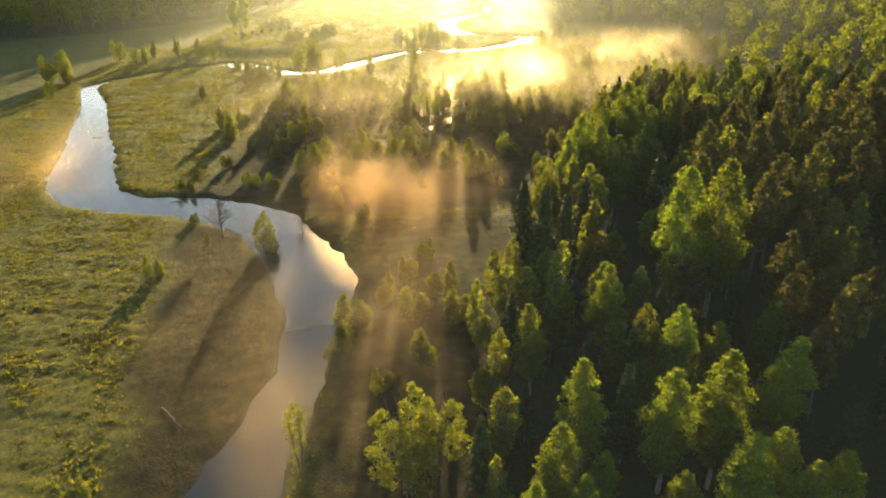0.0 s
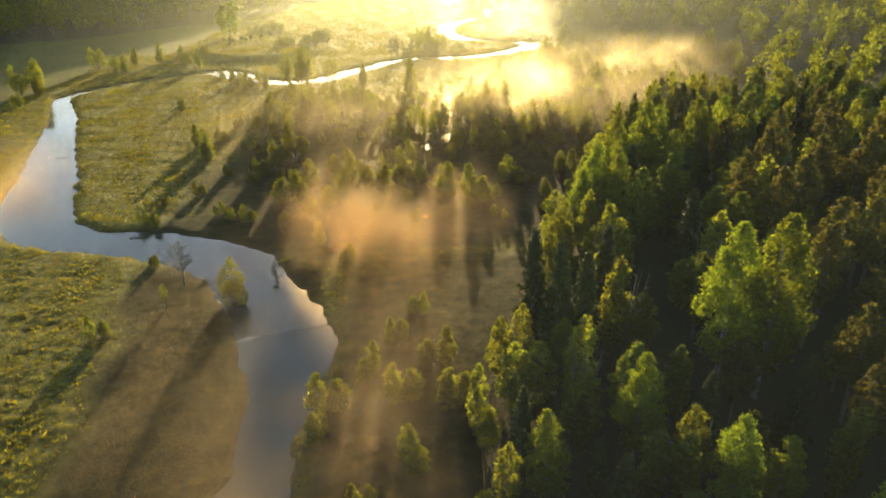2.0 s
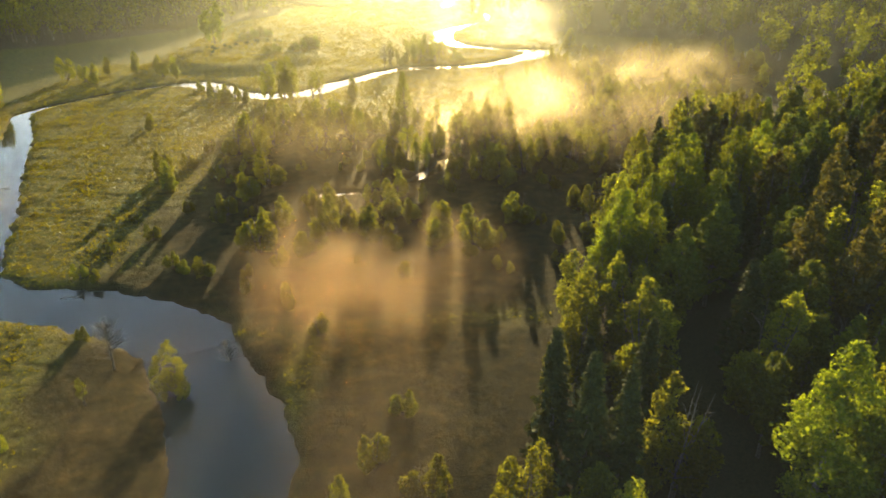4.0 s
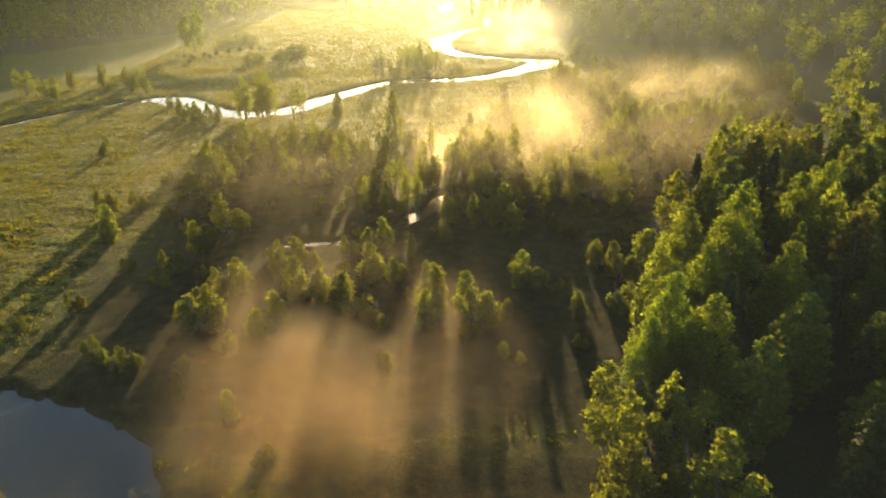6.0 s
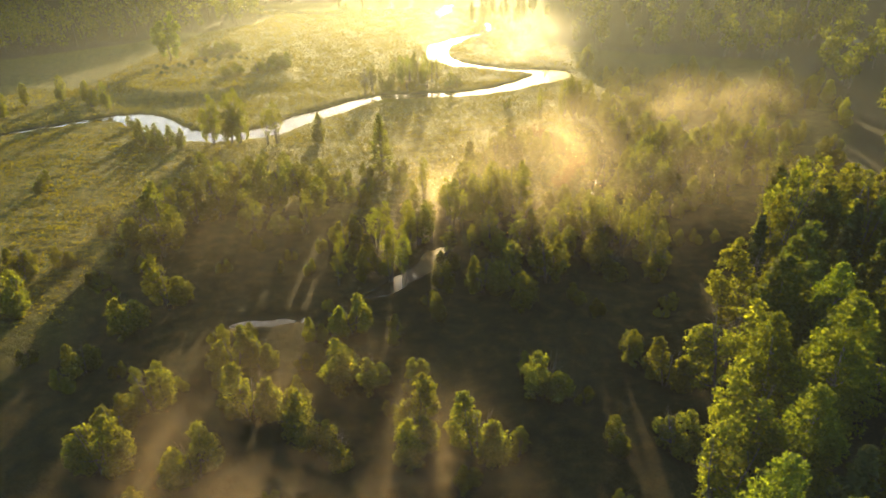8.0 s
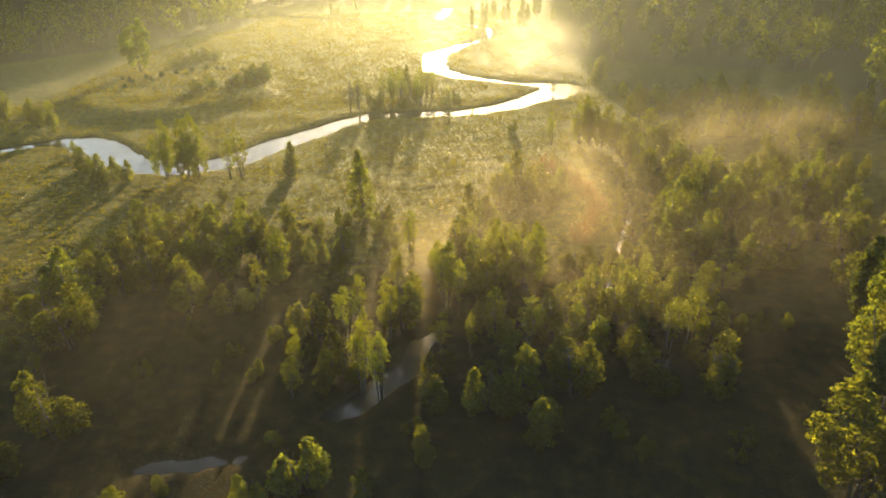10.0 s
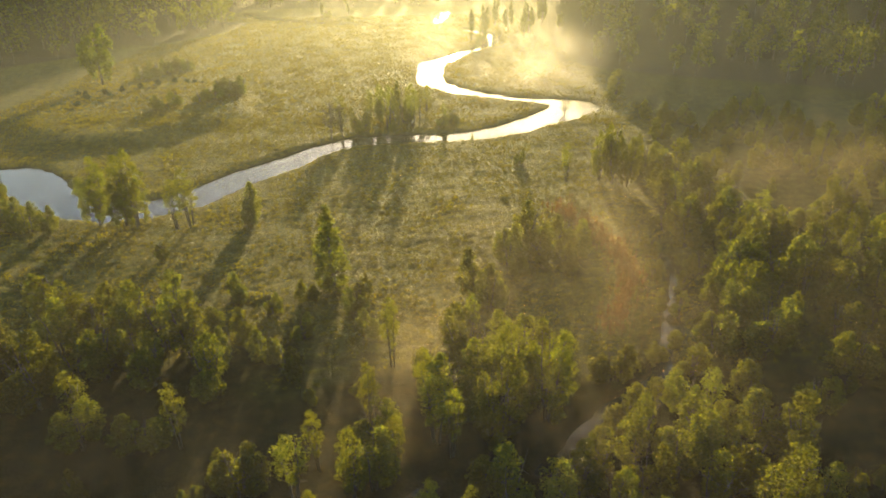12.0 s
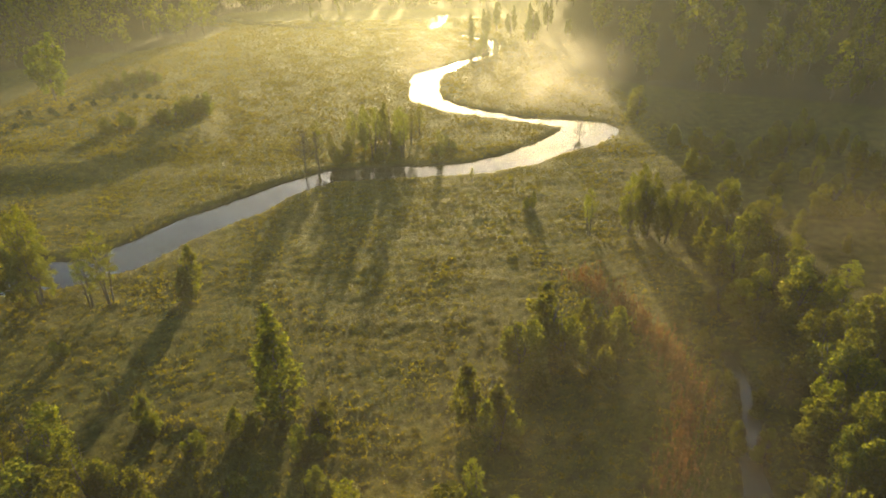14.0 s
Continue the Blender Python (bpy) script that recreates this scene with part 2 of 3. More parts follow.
def waves(x, y, size, seed):
    """Cheap smooth unevenness between about -1 and 1."""
    r, total = np.random.RandomState(seed), 0
    for i in range(7):
        a, ph, s = r.uniform(0, 6.283), r.uniform(0, 6.283), size * r.uniform(0.6, 1.7)
        total = total + np.sin((x * np.cos(a) + y * np.sin(a)) * 6.283 / s + ph)
    return total / 4.0


EDGE_Y = (0, 30, 60, 90, 120, 150, 175, 200, 230, 260, 300, 360, 420, 500, 640, 2000)
EDGE_X = (-2, 0, 4, 10, 19, 29, 44, 62, 88, 112, 132, 140, 66, 60, 84, 150)
LEFT_Y = (0, 240, 345, 395, 440, 500, 535, 575, 590, 640, 2000)
LEFT_X = (-330, -320, -270, -212, -172, -128, -110, -108, -132, -130, -150)


def in_woods(x, y):
    """How far inside the woods a place lies, in metres."""
    right = np.asarray(x) - np.interp(y, EDGE_Y, EDGE_X)
    left = np.interp(y, LEFT_Y, LEFT_X) - np.asarray(x)
    far = np.asarray(y) - 655.0
    return np.maximum(np.maximum(right, left), far)


def in_sedge_shade(x, y):
    """Brown wet sedge over the bog; painted shade inside the river's bend and on the shaded flat; 0 to 1."""
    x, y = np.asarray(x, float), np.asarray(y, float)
    # shadow of trees and mist inside the bend, put into the ground colour
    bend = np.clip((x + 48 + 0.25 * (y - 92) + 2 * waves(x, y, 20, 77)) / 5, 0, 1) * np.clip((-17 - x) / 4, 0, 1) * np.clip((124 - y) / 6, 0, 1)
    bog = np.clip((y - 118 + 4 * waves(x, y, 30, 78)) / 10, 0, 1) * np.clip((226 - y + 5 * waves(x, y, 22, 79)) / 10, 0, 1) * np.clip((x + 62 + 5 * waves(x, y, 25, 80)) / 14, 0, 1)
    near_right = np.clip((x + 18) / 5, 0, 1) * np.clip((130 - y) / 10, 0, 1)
    # the flat's shade, browned weakly into its grass
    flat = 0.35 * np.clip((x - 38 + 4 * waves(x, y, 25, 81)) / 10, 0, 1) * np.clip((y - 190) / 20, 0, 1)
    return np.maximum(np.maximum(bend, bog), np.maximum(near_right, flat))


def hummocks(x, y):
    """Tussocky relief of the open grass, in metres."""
    open_ground = np.clip(-in_woods(x, y) / 8, 0, 1) * (1 - 0.6 * in_sedge_shade(x, y)) * (np.asarray(y) < 350)
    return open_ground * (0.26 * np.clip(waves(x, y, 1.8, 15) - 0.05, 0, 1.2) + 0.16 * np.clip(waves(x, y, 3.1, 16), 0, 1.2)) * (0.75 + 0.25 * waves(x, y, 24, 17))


def land(x, y, bank=None):
    """Height of the ground."""
    x, y = np.asarray(x, float), np.asarray(y, float)
    bank = beyond_bank(x, y) if bank is None else bank
    z = 0.25 * waves(x, y, 60, 3) + (0.12 * waves(x, y, 9, 5) + 0.08 * waves(x, y, 3.4, 8) * (bank > 1)) * np.clip((78 - x) / 16, 0.15, 1)
    z = z + hummocks(x, y) * np.clip((bank - 0.8) / 1.5, 0, 1)
    knoll = np.clip((1 - np.hypot((x + 84) / 36, (y - 356) / 40)) / 0.22 + 0.10 * waves(x, y, 25, 91), 0, 1)
    z = z + 2.4 * knoll * knoll * (3 - 2 * knoll)
    z = z + 27 * np.clip((x - 57) / 24, 0, 1) * np.clip((y - 415) / 90, 0, 1) + 36 * np.clip((-x - 134) / 35, 0, 1) * np.clip((y - 465) / 100, 0, 1)
    z = z + 6 * np.clip((x - 85) / 120, 0, 1) ** 1.3 + 10 * np.clip((-x - 200) / 200, 0, 1.5) + 25 * np.clip((y - 680) / 600, 0, 2)
    z = np.maximum(z, -0.4)
    rim = np.clip(bank / 2.2, -1, 1)
    return np.where(bank < 2.2, np.where(rim < 0, -0.85 + 1.3 * rim, -0.85 + (z * rim + 0.85) * np.sqrt(np.maximum(rim, 0))), z)


# ---- building helpers ----
def mesh_of(name, verts, faces, mat, smooth=False):
    me = bpy.data.meshes.new(name)
    me.from_pydata(verts, [], faces)
    me.materials.append(mat)
    if smooth:
        me.polygons.foreach_set("use_smooth", np.ones(len(me.polygons), bool))
    me.update()
    return me


def quads_mesh(name, verts, sides, mat):
    """A mesh of many separate faces with that many sides each, from an array of their corners."""
    me, count = bpy.data.meshes.new(name), len(verts) // sides
    me.vertices.add(len(verts))
    me.vertices.foreach_set("co", np.asarray(verts, np.float32).ravel())
    me.loops.add(len(verts))
    me.loops.foreach_set("vertex_index", np.arange(len(verts), dtype=np.int32))
    me.polygons.add(count)
    me.polygons.foreach_set("loop_start", np.arange(0, len(verts), sides, dtype=np.int32))
    me.materials.append(mat)
    me.update(calc_edges=True)
    return me


def tube(points, radii, sides=5):
    """A tapered, bent stem as vertices and faces."""
    pts, verts, faces = np.array(points, float), [], []
    for i, p in enumerate(pts):
        way = pts[min(i + 1, len(pts) - 1)] - pts[max(i - 1, 0)]
        way = way / (np.linalg.norm(way) + 1e-9)
        side = np.cross(way, (0.31, 0.95, 0.05))
        side /= np.linalg.norm(side) + 1e-9
        up = np.cross(way, side)
        for k in range(sides):
            a = 6.2832 * k / sides
            verts.append(tuple(p + radii[i] * (math.cos(a) * side + math.sin(a) * up)))
    for i in range(len(pts) - 1):
        for k in range(sides):
            a, b = i * sides + k, i * sides + (k + 1) % sides
            faces.append((a, b, b + sides, a + sides))
    faces.append(tuple(range(sides))[::-1])
    faces.append(tuple(range((len(pts) - 1) * sides, len(pts) * sides)))
    return verts, faces


def join(pieces):
    verts, faces = [], []
    for v, f in pieces:
        n = len(verts)
        verts += v
        faces += [tuple(i + n for i in face) for face in f]
    return verts, faces


def leaves(rng, centres, normals, size, long=1.5, sides=4):
    """Leaf sprays at the centres, turned about the normals with much freedom."""
    n = len(centres)
    nor = normals + rng.normal(0, 0.55, (n, 3))
    nor /= np.linalg.norm(nor, axis=1, keepdims=True) + 1e-9
    u = np.cross(nor, rng.normal(0, 1, (n, 3)))
    u /= np.linalg.norm(u, axis=1, keepdims=True) + 1e-9
    v = np.cross(nor, u)
    s = size * rng.uniform(0.55, 1.35, (n, 1))
    if sides == 3:
        corners = np.stack([centres - u * s * 0.6, centres + u * s * 0.6 - v * s * 0.15, centres + v * s * long * 0.8], 1)
    else:
        corners = np.stack([centres - u * s * 0.5, centres - v * s * long * 0.5 + nor * s * 0.12, centres + u * s * 0.5, centres + v * s * long * 0.5 + nor * s * 0.12], 1)
    return corners.reshape(-1, 3)


def crown_points(rng, blobs, count, shell=0.45):
    """Places on and in the blobs (x, y, z, r), thick towards their skins, with outward normals."""
    b = np.array(blobs)
    weight = b[:, 3] ** 2
    pick = rng.choice(len(b), count, p=weight / weight.sum())
    d = rng.normal(0, 1, (count, 3))
    d[:, 2] += 0.25
    d /= np.linalg.norm(d, axis=1, keepdims=True)
    r = b[pick, 3:4] * (1 - shell * rng.uniform(0, 1, (count, 1)) ** 1.6) * rng.uniform(0.9, 1.12, (count, 1))
    return b[pick, :3] + d * r * (1, 1, 0.9), d


def broad_tree(seed, h, radius, base, widest, n_blobs, n_leaves, leaf, mat, bark_mat, stems=1, sides=4, blob=0.42, n_limbs=9, lobes=1):
    """Trunk and crown of a broad-leaved tree of height h: the crown starts at base*h and is widest at widest of its height."""
    rng, wood, blobs = np.random.RandomState(seed), [], []
    for s in range(stems):
        a = rng.uniform(0, 6.283)
        spread = (0.0 if stems == 1 else radius * 0.42)
        top = np.array((math.cos(a) * spread, math.sin(a) * spread, h * rng.uniform(0.84, 0.93)))
        foot = np.array((math.cos(a), math.sin(a), 0)) * (0 if stems == 1 else 0.25)
        line = [foot + (top - foot) * u + np.array((math.sin(u * 5 + s), math.cos(u * 4 + s), 0)) * 0.02 * h * u for u in np.linspace(0, 1, 7)]
        line[0][2] = -0.3
        thick = 0.016 * h / math.sqrt(stems) + 0.03
        wood.append(tube(line, [thick * (1 - 0.88 * u) for u in np.linspace(0, 1, 7)], 6))
        for k in range(n_limbs):
            u = rng.uniform(max(base * 0.9, 0.12), 0.85)
            at = foot + (top - foot) * u
            a2, reach = rng.uniform(0, 6.283), radius * rng.uniform(0.45, 0.85) * (1.1 - u)
            way = np.array((math.cos(a2), math.sin(a2), rng.uniform(0.5, 1.2)))
            wood.append(tube([at, at + way * reach * 0.5, at + way * reach + (0, 0, -0.1 * reach)], [thick * (1 - 0.85 * u) * 0.55, thick * 0.25, 0.012], 4))
    parts_of = [(0.0, 0.0, 1.0, 1.0)]
    if lobes > 1:
        turn = rng.uniform(0, 6.283)
        parts_of = [(math.cos(turn + 6.283 * i / lobes) * radius * 0.5 * rng.uniform(0.7, 1.2), math.sin(turn + 6.283 * i / lobes) * radius * 0.5 * rng.uniform(0.7, 1.2), (1.0 if i == 0 else rng.uniform(0.55, 0.92)), rng.uniform(0.5, 0.72)) for i in range(lobes)]
    for i in range(n_blobs):
        ox, oy, tall, broad = parts_of[i % len(parts_of)]
        u = (i + rng.uniform(0, 1)) / n_blobs
        z = h * (base + (1 - base) * u)
        prof = math.sin(math.pi * min(max(u, 0.02), 0.985) ** (math.log(0.5) / math.log(widest))) ** 0.75
        a, d = rng.uniform(0, 6.283), math.sqrt(rng.uniform(0.08, 1)) * prof * radius * 0.78
        r = radius * blob * (0.45 + 0.55 * prof) * rng.uniform(0.7, 1.25)
        r *= 0.5 + 0.5 * broad
        blobs.append((ox + math.cos(a) * d * broad, oy + math.sin(a) * d * broad, min(z, h - r * 0.85) * tall, r))
    at, nor = crown_points(rng, blobs, n_leaves)
    v, f = join(wood)
    return mesh_of("trunk", v, f, bark_mat, True), quads_mesh("crown", leaves(rng, at, nor, leaf, 1.5, sides), sides, mat)


def spruce_tree(seed, h, radius, n_leaves, leaf, mat, bark_mat, ragged=0.25):
    """A conifer: whorls of drooping boughs that shorten upwards."""
    rng = np.random.RandomState(seed)
    wood = [tube([(0, 0, -0.3), (0.05, 0, h * 0.5), (0, 0.04, h * 0.97)], [0.016 * h, 0.010 * h, 0.015], 6)]
    whorls, at, nor = int(h * 1.5), [], []
    per = max(1, n_leaves // (whorls * 6))
    for w in range(whorls):
        u = (w + 0.5) / whorls
        z, reach = h * (0.12 + 0.86 * u), radius * (1 - u) ** 0.8 + 0.15
        for k in range(6):
            a, ln = 6.283 * (k + rng.uniform(-0.3, 0.3)) / 6 + w * 0.7, reach * rng.uniform(1 - ragged, 1 + ragged * 0.5)
            s = rng.uniform(0.12, 1, per) ** 0.7
            side = rng.normal(0, 0.10, per) * ln * (1.2 - s)
            at.append(np.stack([math.cos(a) * s * ln - math.sin(a) * side, math.sin(a) * s * ln + math.cos(a) * side, z - 0.28 * ln * s ** 1.5 + rng.normal(0, 0.08, per)], 1))
            nor.append(np.tile((math.cos(a) * 0.4, math.sin(a) * 0.4, 0.9), (per, 1)))
    v, f = join(wood)
    return mesh_of("trunk", v, f, bark_mat, True), quads_mesh("crown", leaves(rng, np.vstack(at), np.vstack(nor), leaf, 1.7), 4, mat)


def bare_tree(seed, h, bark_mat, n=60):
    """A leafless tree: trunk, and boughs with twigs."""
    rng = np.random.RandomState(seed)
    trunk = tube([(0, 0, -0.3), (0.1, 0.05, h * 0.4), (-0.1, 0.1, h * 0.75), (0.05, 0, h)], [0.02 * h, 0.015 * h, 0.008 * h, 0.01], 6)
    boughs = []
    for i in range(n):
        u = rng.uniform(0.2, 0.95)
        a, ln = rng.uniform(0, 6.283), h * 0.42 * (1.15 - u) * rng.uniform(0.6, 1.2)
        p, way = np.array((0, 0.03, h * u)), np.array((math.cos(a), math.sin(a), rng.uniform(0.5, 1.1)))
        q = p + way * ln * 0.5
        boughs.append(tube([p, q, p + way * ln + rng.normal(0, 0.1, 3)], [0.006 * h, 0.004 * h, 0.008], 4))
        for k in range(3):
            boughs.append(tube([q, q + (way + rng.normal(0, 0.6, 3)) * ln * 0.35], [0.022, 0.006], 3))
    return mesh_of("trunk", *trunk, bark_mat, True), mesh_of("boughs", *join(boughs), bark_mat, True)


STOCK = {}


def stock(kind):
    """Three meshes pairs of each kind of tree, with the height at which they were grown."""
    if kind in STOCK:
        return STOCK[kind]
    grown = []
    for v in range(3):
        s = sum(map(ord, kind)) + 17 * v
        if kind == "birch":
            h, pair = 16, broad_tree(s, 16, 3.1, 0.2, 0.38, 140, 9500, 0.195, M_BIRCH, M_BIRCH_BARK, blob=0.27, sides=3)
        elif kind == "birch_wood":
            h, pair = 16, broad_tree(s, 16, 3.3, 0.15, 0.42, 130, 5600, 0.33, M_WOOD, M_BARK, blob=0.26, sides=3)
        elif kind == "birch_slim":
            h, pair = 14, broad_tree(s, 14, 2.0, 0.03, 0.24, 150, 5200, 0.20, M_ALDER, M_BIRCH_BARK, blob=0.28, sides=3)
        elif kind == "aspen":
            h, pair = 16, broad_tree(s, 16, 3.1, 0.2, 0.45, 110, 5200, 0.34, M_WOOD, M_BARK, sides=3, blob=0.27, lobes=2)
        elif kind == "alder":
            h, pair = 12, broad_tree(s, 12, 3.6, 0.10, 0.48, 140, 5600, 0.235, M_ALDER, M_BARK, stems=4, sides=3, blob=0.24, lobes=2)
        elif kind == "alder_tall":
            h, pair = 12, broad_tree(s, 12, 3.6, 0.10, 0.52, 170, 12000, 0.15, M_ALDER, M_BARK, stems=6, sides=3, blob=0.22, lobes=3, n_limbs=12)
        elif kind == "alder_thin":
            h, pair = 11, broad_tree(s, 11, 2.0, 0.25, 0.5, 60, 1700, 0.17, M_ALDER, M_BARK, stems=3, blob=0.30, sides=3)
        elif kind == "willow":
            h, pair = 5, broad_tree(s, 5, 2.2, 0.03, 0.36, 120, 5000, 0.165, M_WILLOW, M_BARK, stems=5, blob=0.27, n_limbs=3, sides=3, lobes=2)
        elif kind == "poplar":
            h, pair = 20, broad_tree(s, 20, 5.4, 0.12, 0.52, 120, 3800, 0.50, M_BIRCH, M_BARK, blob=0.30, sides=3, lobes=2)
        elif kind == "juniper":
            h, pair = 2, broad_tree(s, 2, 0.95, 0.0, 0.42, 26, 900, 0.20, M_SPRUCE, M_BARK, blob=0.40, sides=3, n_limbs=3)
        elif kind == "spruce":
            h, pair = 18, spruce_tree(s, 18, 2.9, 2000, 0.48, M_SPRUCE, M_BARK)
        elif kind == "pine":
            h, pair = 18, broad_tree(s, 18, 3.0, 0.36, 0.45, 60, 2500, 0.38, M_PINE, M_BARK, blob=0.28, sides=3)
        else:
            h, pair = 8, bare_tree(s, 8, M_BARK)
        grown.append((h, pair))
    STOCK[kind] = grown
    return grown


LABELS = {"birch": ("tall birch with backlit fresh green leaves", "tree"), "birch_wood": ("forest birch with a soft green leafy crown", "tree"), "birch_slim": ("slender columnar birch with drooping green leaves", "tree"),
          "aspen": ("broad-leaved forest tree with a dense shaded green crown", "tree"), "alder": ("many-stemmed alder with a rounded yellow-green crown", "tree"),
          "alder_tall": ("tall many-stemmed alder with fine yellow-green leaves", "tree"), "alder_thin": ("thin sparse alder with bare stems showing", "tree"), "willow": ("low rounded willow bush with backlit olive leaves", "bush"),
          "juniper": ("small dark juniper mound on the grassy knoll", "bush"), "poplar": ("big lone poplar with a broad hazy green crown", "tree"), "spruce": ("dark conical spruce with drooping boughs", "tree"), "pine": ("tall pine with a brownish sunlit crown", "tree"), "bare_tree": ("leafless grey tree with spreading boughs by the river", "tree")}
NAMES = {"birch": "birch_tree", "birch_wood": "birch_tree", "birch_slim": "slender_birch_tree", "aspen": "forest_tree", "alder": "alder_tree", "alder_tall": "alder_tree", "alder_thin": "sparse_alder_tree", "willow": "willow_bush", "juniper": "juniper_bush", "poplar": "poplar_tree", "spruce": "spruce_tree", "pine": "pine_tree", "bare_tree": "bare_tree"}
PLACED = []
turn_rng = random.Random(4)


def tree(kind, x, y, h, group, wide=1.0):
    """One tree or bush of a kind, rooted in the ground at x, y."""
    grown, (wood, crown) = stock(kind)[turn_rng.randrange(3)]
    root = new(NAMES[kind])
    k = h / grown
    root.matrix_basis = pose(x, y, float(land([x], [y])[0]) - 0.05, turn_rng.uniform(-2, 2), turn_rng.uniform(-2, 2), turn_rng.uniform(0, 360)) @ Matrix.Diagonal((k * wide, k * wide, k, 1))
    for name, me in (("trunk", wood), ("boughs" if kind == "bare_tree" else "crown", crown)):
        new(name, me).parent = root
    tagged(root, LABELS[kind][0], LABELS[kind][1], group)
    PLACED.append((x, y, h * (0.45 if kind == "willow" else 0.22) * wide))
    return root


def grove(kind, group, places, wide=1.0):
    for x, y, h in places:
        tree(kind, x, y, h, group, wide)


# ---- ground and water ----
def spaced(lo, hi, step, far_lo, far_hi):
    """Even steps between lo and hi, then wider and wider ones."""
    mid = list(np.arange(lo, hi + 0.1, step))
    for far, sign in ((far_lo, -1), (far_hi, 1)):
        at, s, run = (lo if sign < 0 else hi), step, []
        while sign * (far - at) > 0:
            s *= 1.22
            at += sign * s
            run.append(at)
        mid = run[::-1] + mid if sign < 0 else mid + run
    return np.array(mid)


def build_ground():
    xs = np.concatenate([spaced(-160, -113, 1.0, -4000, -113), spaced(-112, 64, 0.75, -112, 64), spaced(65, 120, 1.1, 65, 4000)])
    ys = np.concatenate([spaced(44, 345, 0.8, -2000, 345), spaced(347, 640, 2.2, 347, 5000)])
    gx, gy = np.meshgrid(xs, ys)
    bank = beyond_bank(gx.ravel(), gy.ravel())
    z = land(gx.ravel(), gy.ravel(), bank)
    nx, ny = len(xs), len(ys)
    me = bpy.data.meshes.new("ground")
    me.vertices.add(nx * ny)
    me.vertices.foreach_set("co", np.stack([gx.ravel(), gy.ravel(), z], 1).astype(np.float32).ravel())
    i, j = np.meshgrid(np.arange(nx - 1), np.arange(ny - 1))
    a = (j * nx + i).ravel()
    loops = np.stack([a, a + 1, a + nx + 1, a + nx], 1).astype(np.int32)
    me.loops.add(loops.size)
    me.loops.foreach_set("vertex_index", loops.ravel())
    me.polygons.add(len(loops))
    me.polygons.foreach_set("loop_start", np.arange(0, loops.size, 4, dtype=np.int32))
    me.polygons.foreach_set("use_smooth", np.ones(len(loops), bool))
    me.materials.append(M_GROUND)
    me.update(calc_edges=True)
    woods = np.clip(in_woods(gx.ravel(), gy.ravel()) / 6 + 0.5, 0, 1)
    for name, values in (("woods", woods), ("sedge_shade", in_sedge_shade(gx.ravel(), gy.ravel())), ("tops", np.clip(hummocks(gx.ravel(), gy.ravel()) / 0.35, 0, 1)), ("banks", np.clip(1.0 - np.abs(bank), 0, 1) + (bank < 0))):
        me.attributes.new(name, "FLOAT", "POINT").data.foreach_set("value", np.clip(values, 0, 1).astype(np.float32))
    tagged(new("ground", me), "uneven meadow and forest floor with dewy olive grass", "ground", kind="structure")


build_ground()
tagged(new("river_water", mesh_of("river_water", [(-175, -60, WATER_Z), (110, -60, WATER_Z), (110, 660, WATER_Z), (-175, 660, WATER_Z)], [(0, 1, 2, 3)], M_WATER)),
       "calm winding river reflecting the pale dawn sky", "river", kind="structure")

# ---- trees by the river and on the near forest's edge ----
grove("birch", "birches of the forest edge", [(34.3, 83.5, 23), (38.6, 82, 24.3), (13.7, 51.2, 15), (10.3, 43.7, 14), (21.5, 48.8, 16), (26.8, 49.4, 17), (26, 42.2, 14), (29.9, 43.8, 13), (30.3, 40, 13), (33.9, 40.4, 13),
                                              (19.7, 39.8, 12), (7.2, 39.7, 11), (12.1, 40.7, 11), (27.3, 62.9, 14), (31.4, 62.8, 12), (36.8, 55.8, 14), (33.7, 53.3, 13), (20.6, 70.7, 15), (10.5, 64.9, 13), (14.1, 44.3, 10)])
grove("birch", "tall trees at the forest's corner", [(41.2, 146, 21), (28.5, 130, 18), (32, 126.5, 17), (44.6, 137, 18), (38, 150, 17), (46, 152, 18), (50, 160, 17), (25.6, 127.6, 14), (36, 139, 17), (57.8, 160, 18), (67.2, 169, 17)], 1.1)
grove("alder", "leafy trees of the forest edge", [(15.9, 76.4, 15), (24, 89.1, 16), (4.8, 74.7, 11), (5.4, 62.7, 11), (5.1, 44.8, 9), (21.1, 116.5, 14), (27, 118, 14), (14, 100, 12), (18, 107, 13), (9, 85, 12)], 0.85)
grove("spruce", "spruces among the forest edge", [(12.9, 94.3, 18), (15.1, 89.1, 19), (17.9, 88, 18), (3.2, 48.4, 11.5), (18.6, 52.8, 13), (8.3, 70, 12), (22.5, 97, 17), (16, 61, 12)])
grove("pine", "pines of the dark wood", [(53.6, 96.7, 20), (62.6, 101.9, 20), (49.3, 92, 19), (71.5, 104.5, 20), (79.8, 148.8, 21), (75, 127.1, 20), (67.2, 142.8, 20), (94, 150, 21), (50.2, 120.1, 19), (53.4, 112.5, 19), (82, 122.3, 20),
                                         (102.8, 152.8, 21), (46.4, 77, 16), (41.9, 58.8, 14), (47.5, 65.1, 16), (43.1, 69, 16), (60, 118, 19), (66, 125, 20), (88, 135, 20), (61, 134, 19), (72, 115, 19), (58, 145, 18), (86, 162, 20)])
grove("alder_tall", "alders on the river bank", [(-4, 49.1, 13), (-1, 53, 11), (-32.6, 108.5, 9)], 1.0)
grove("alder_thin", "alders on the river bank", [(-16, 53.4, 9), (-42.5, 106, 4.5)], 1.0)
grove("bare_tree", "bare trees by the water", [(-42.3, 113.7, 8), (-27.5, 116, 5), (45.6, 347.5, 6.6)])
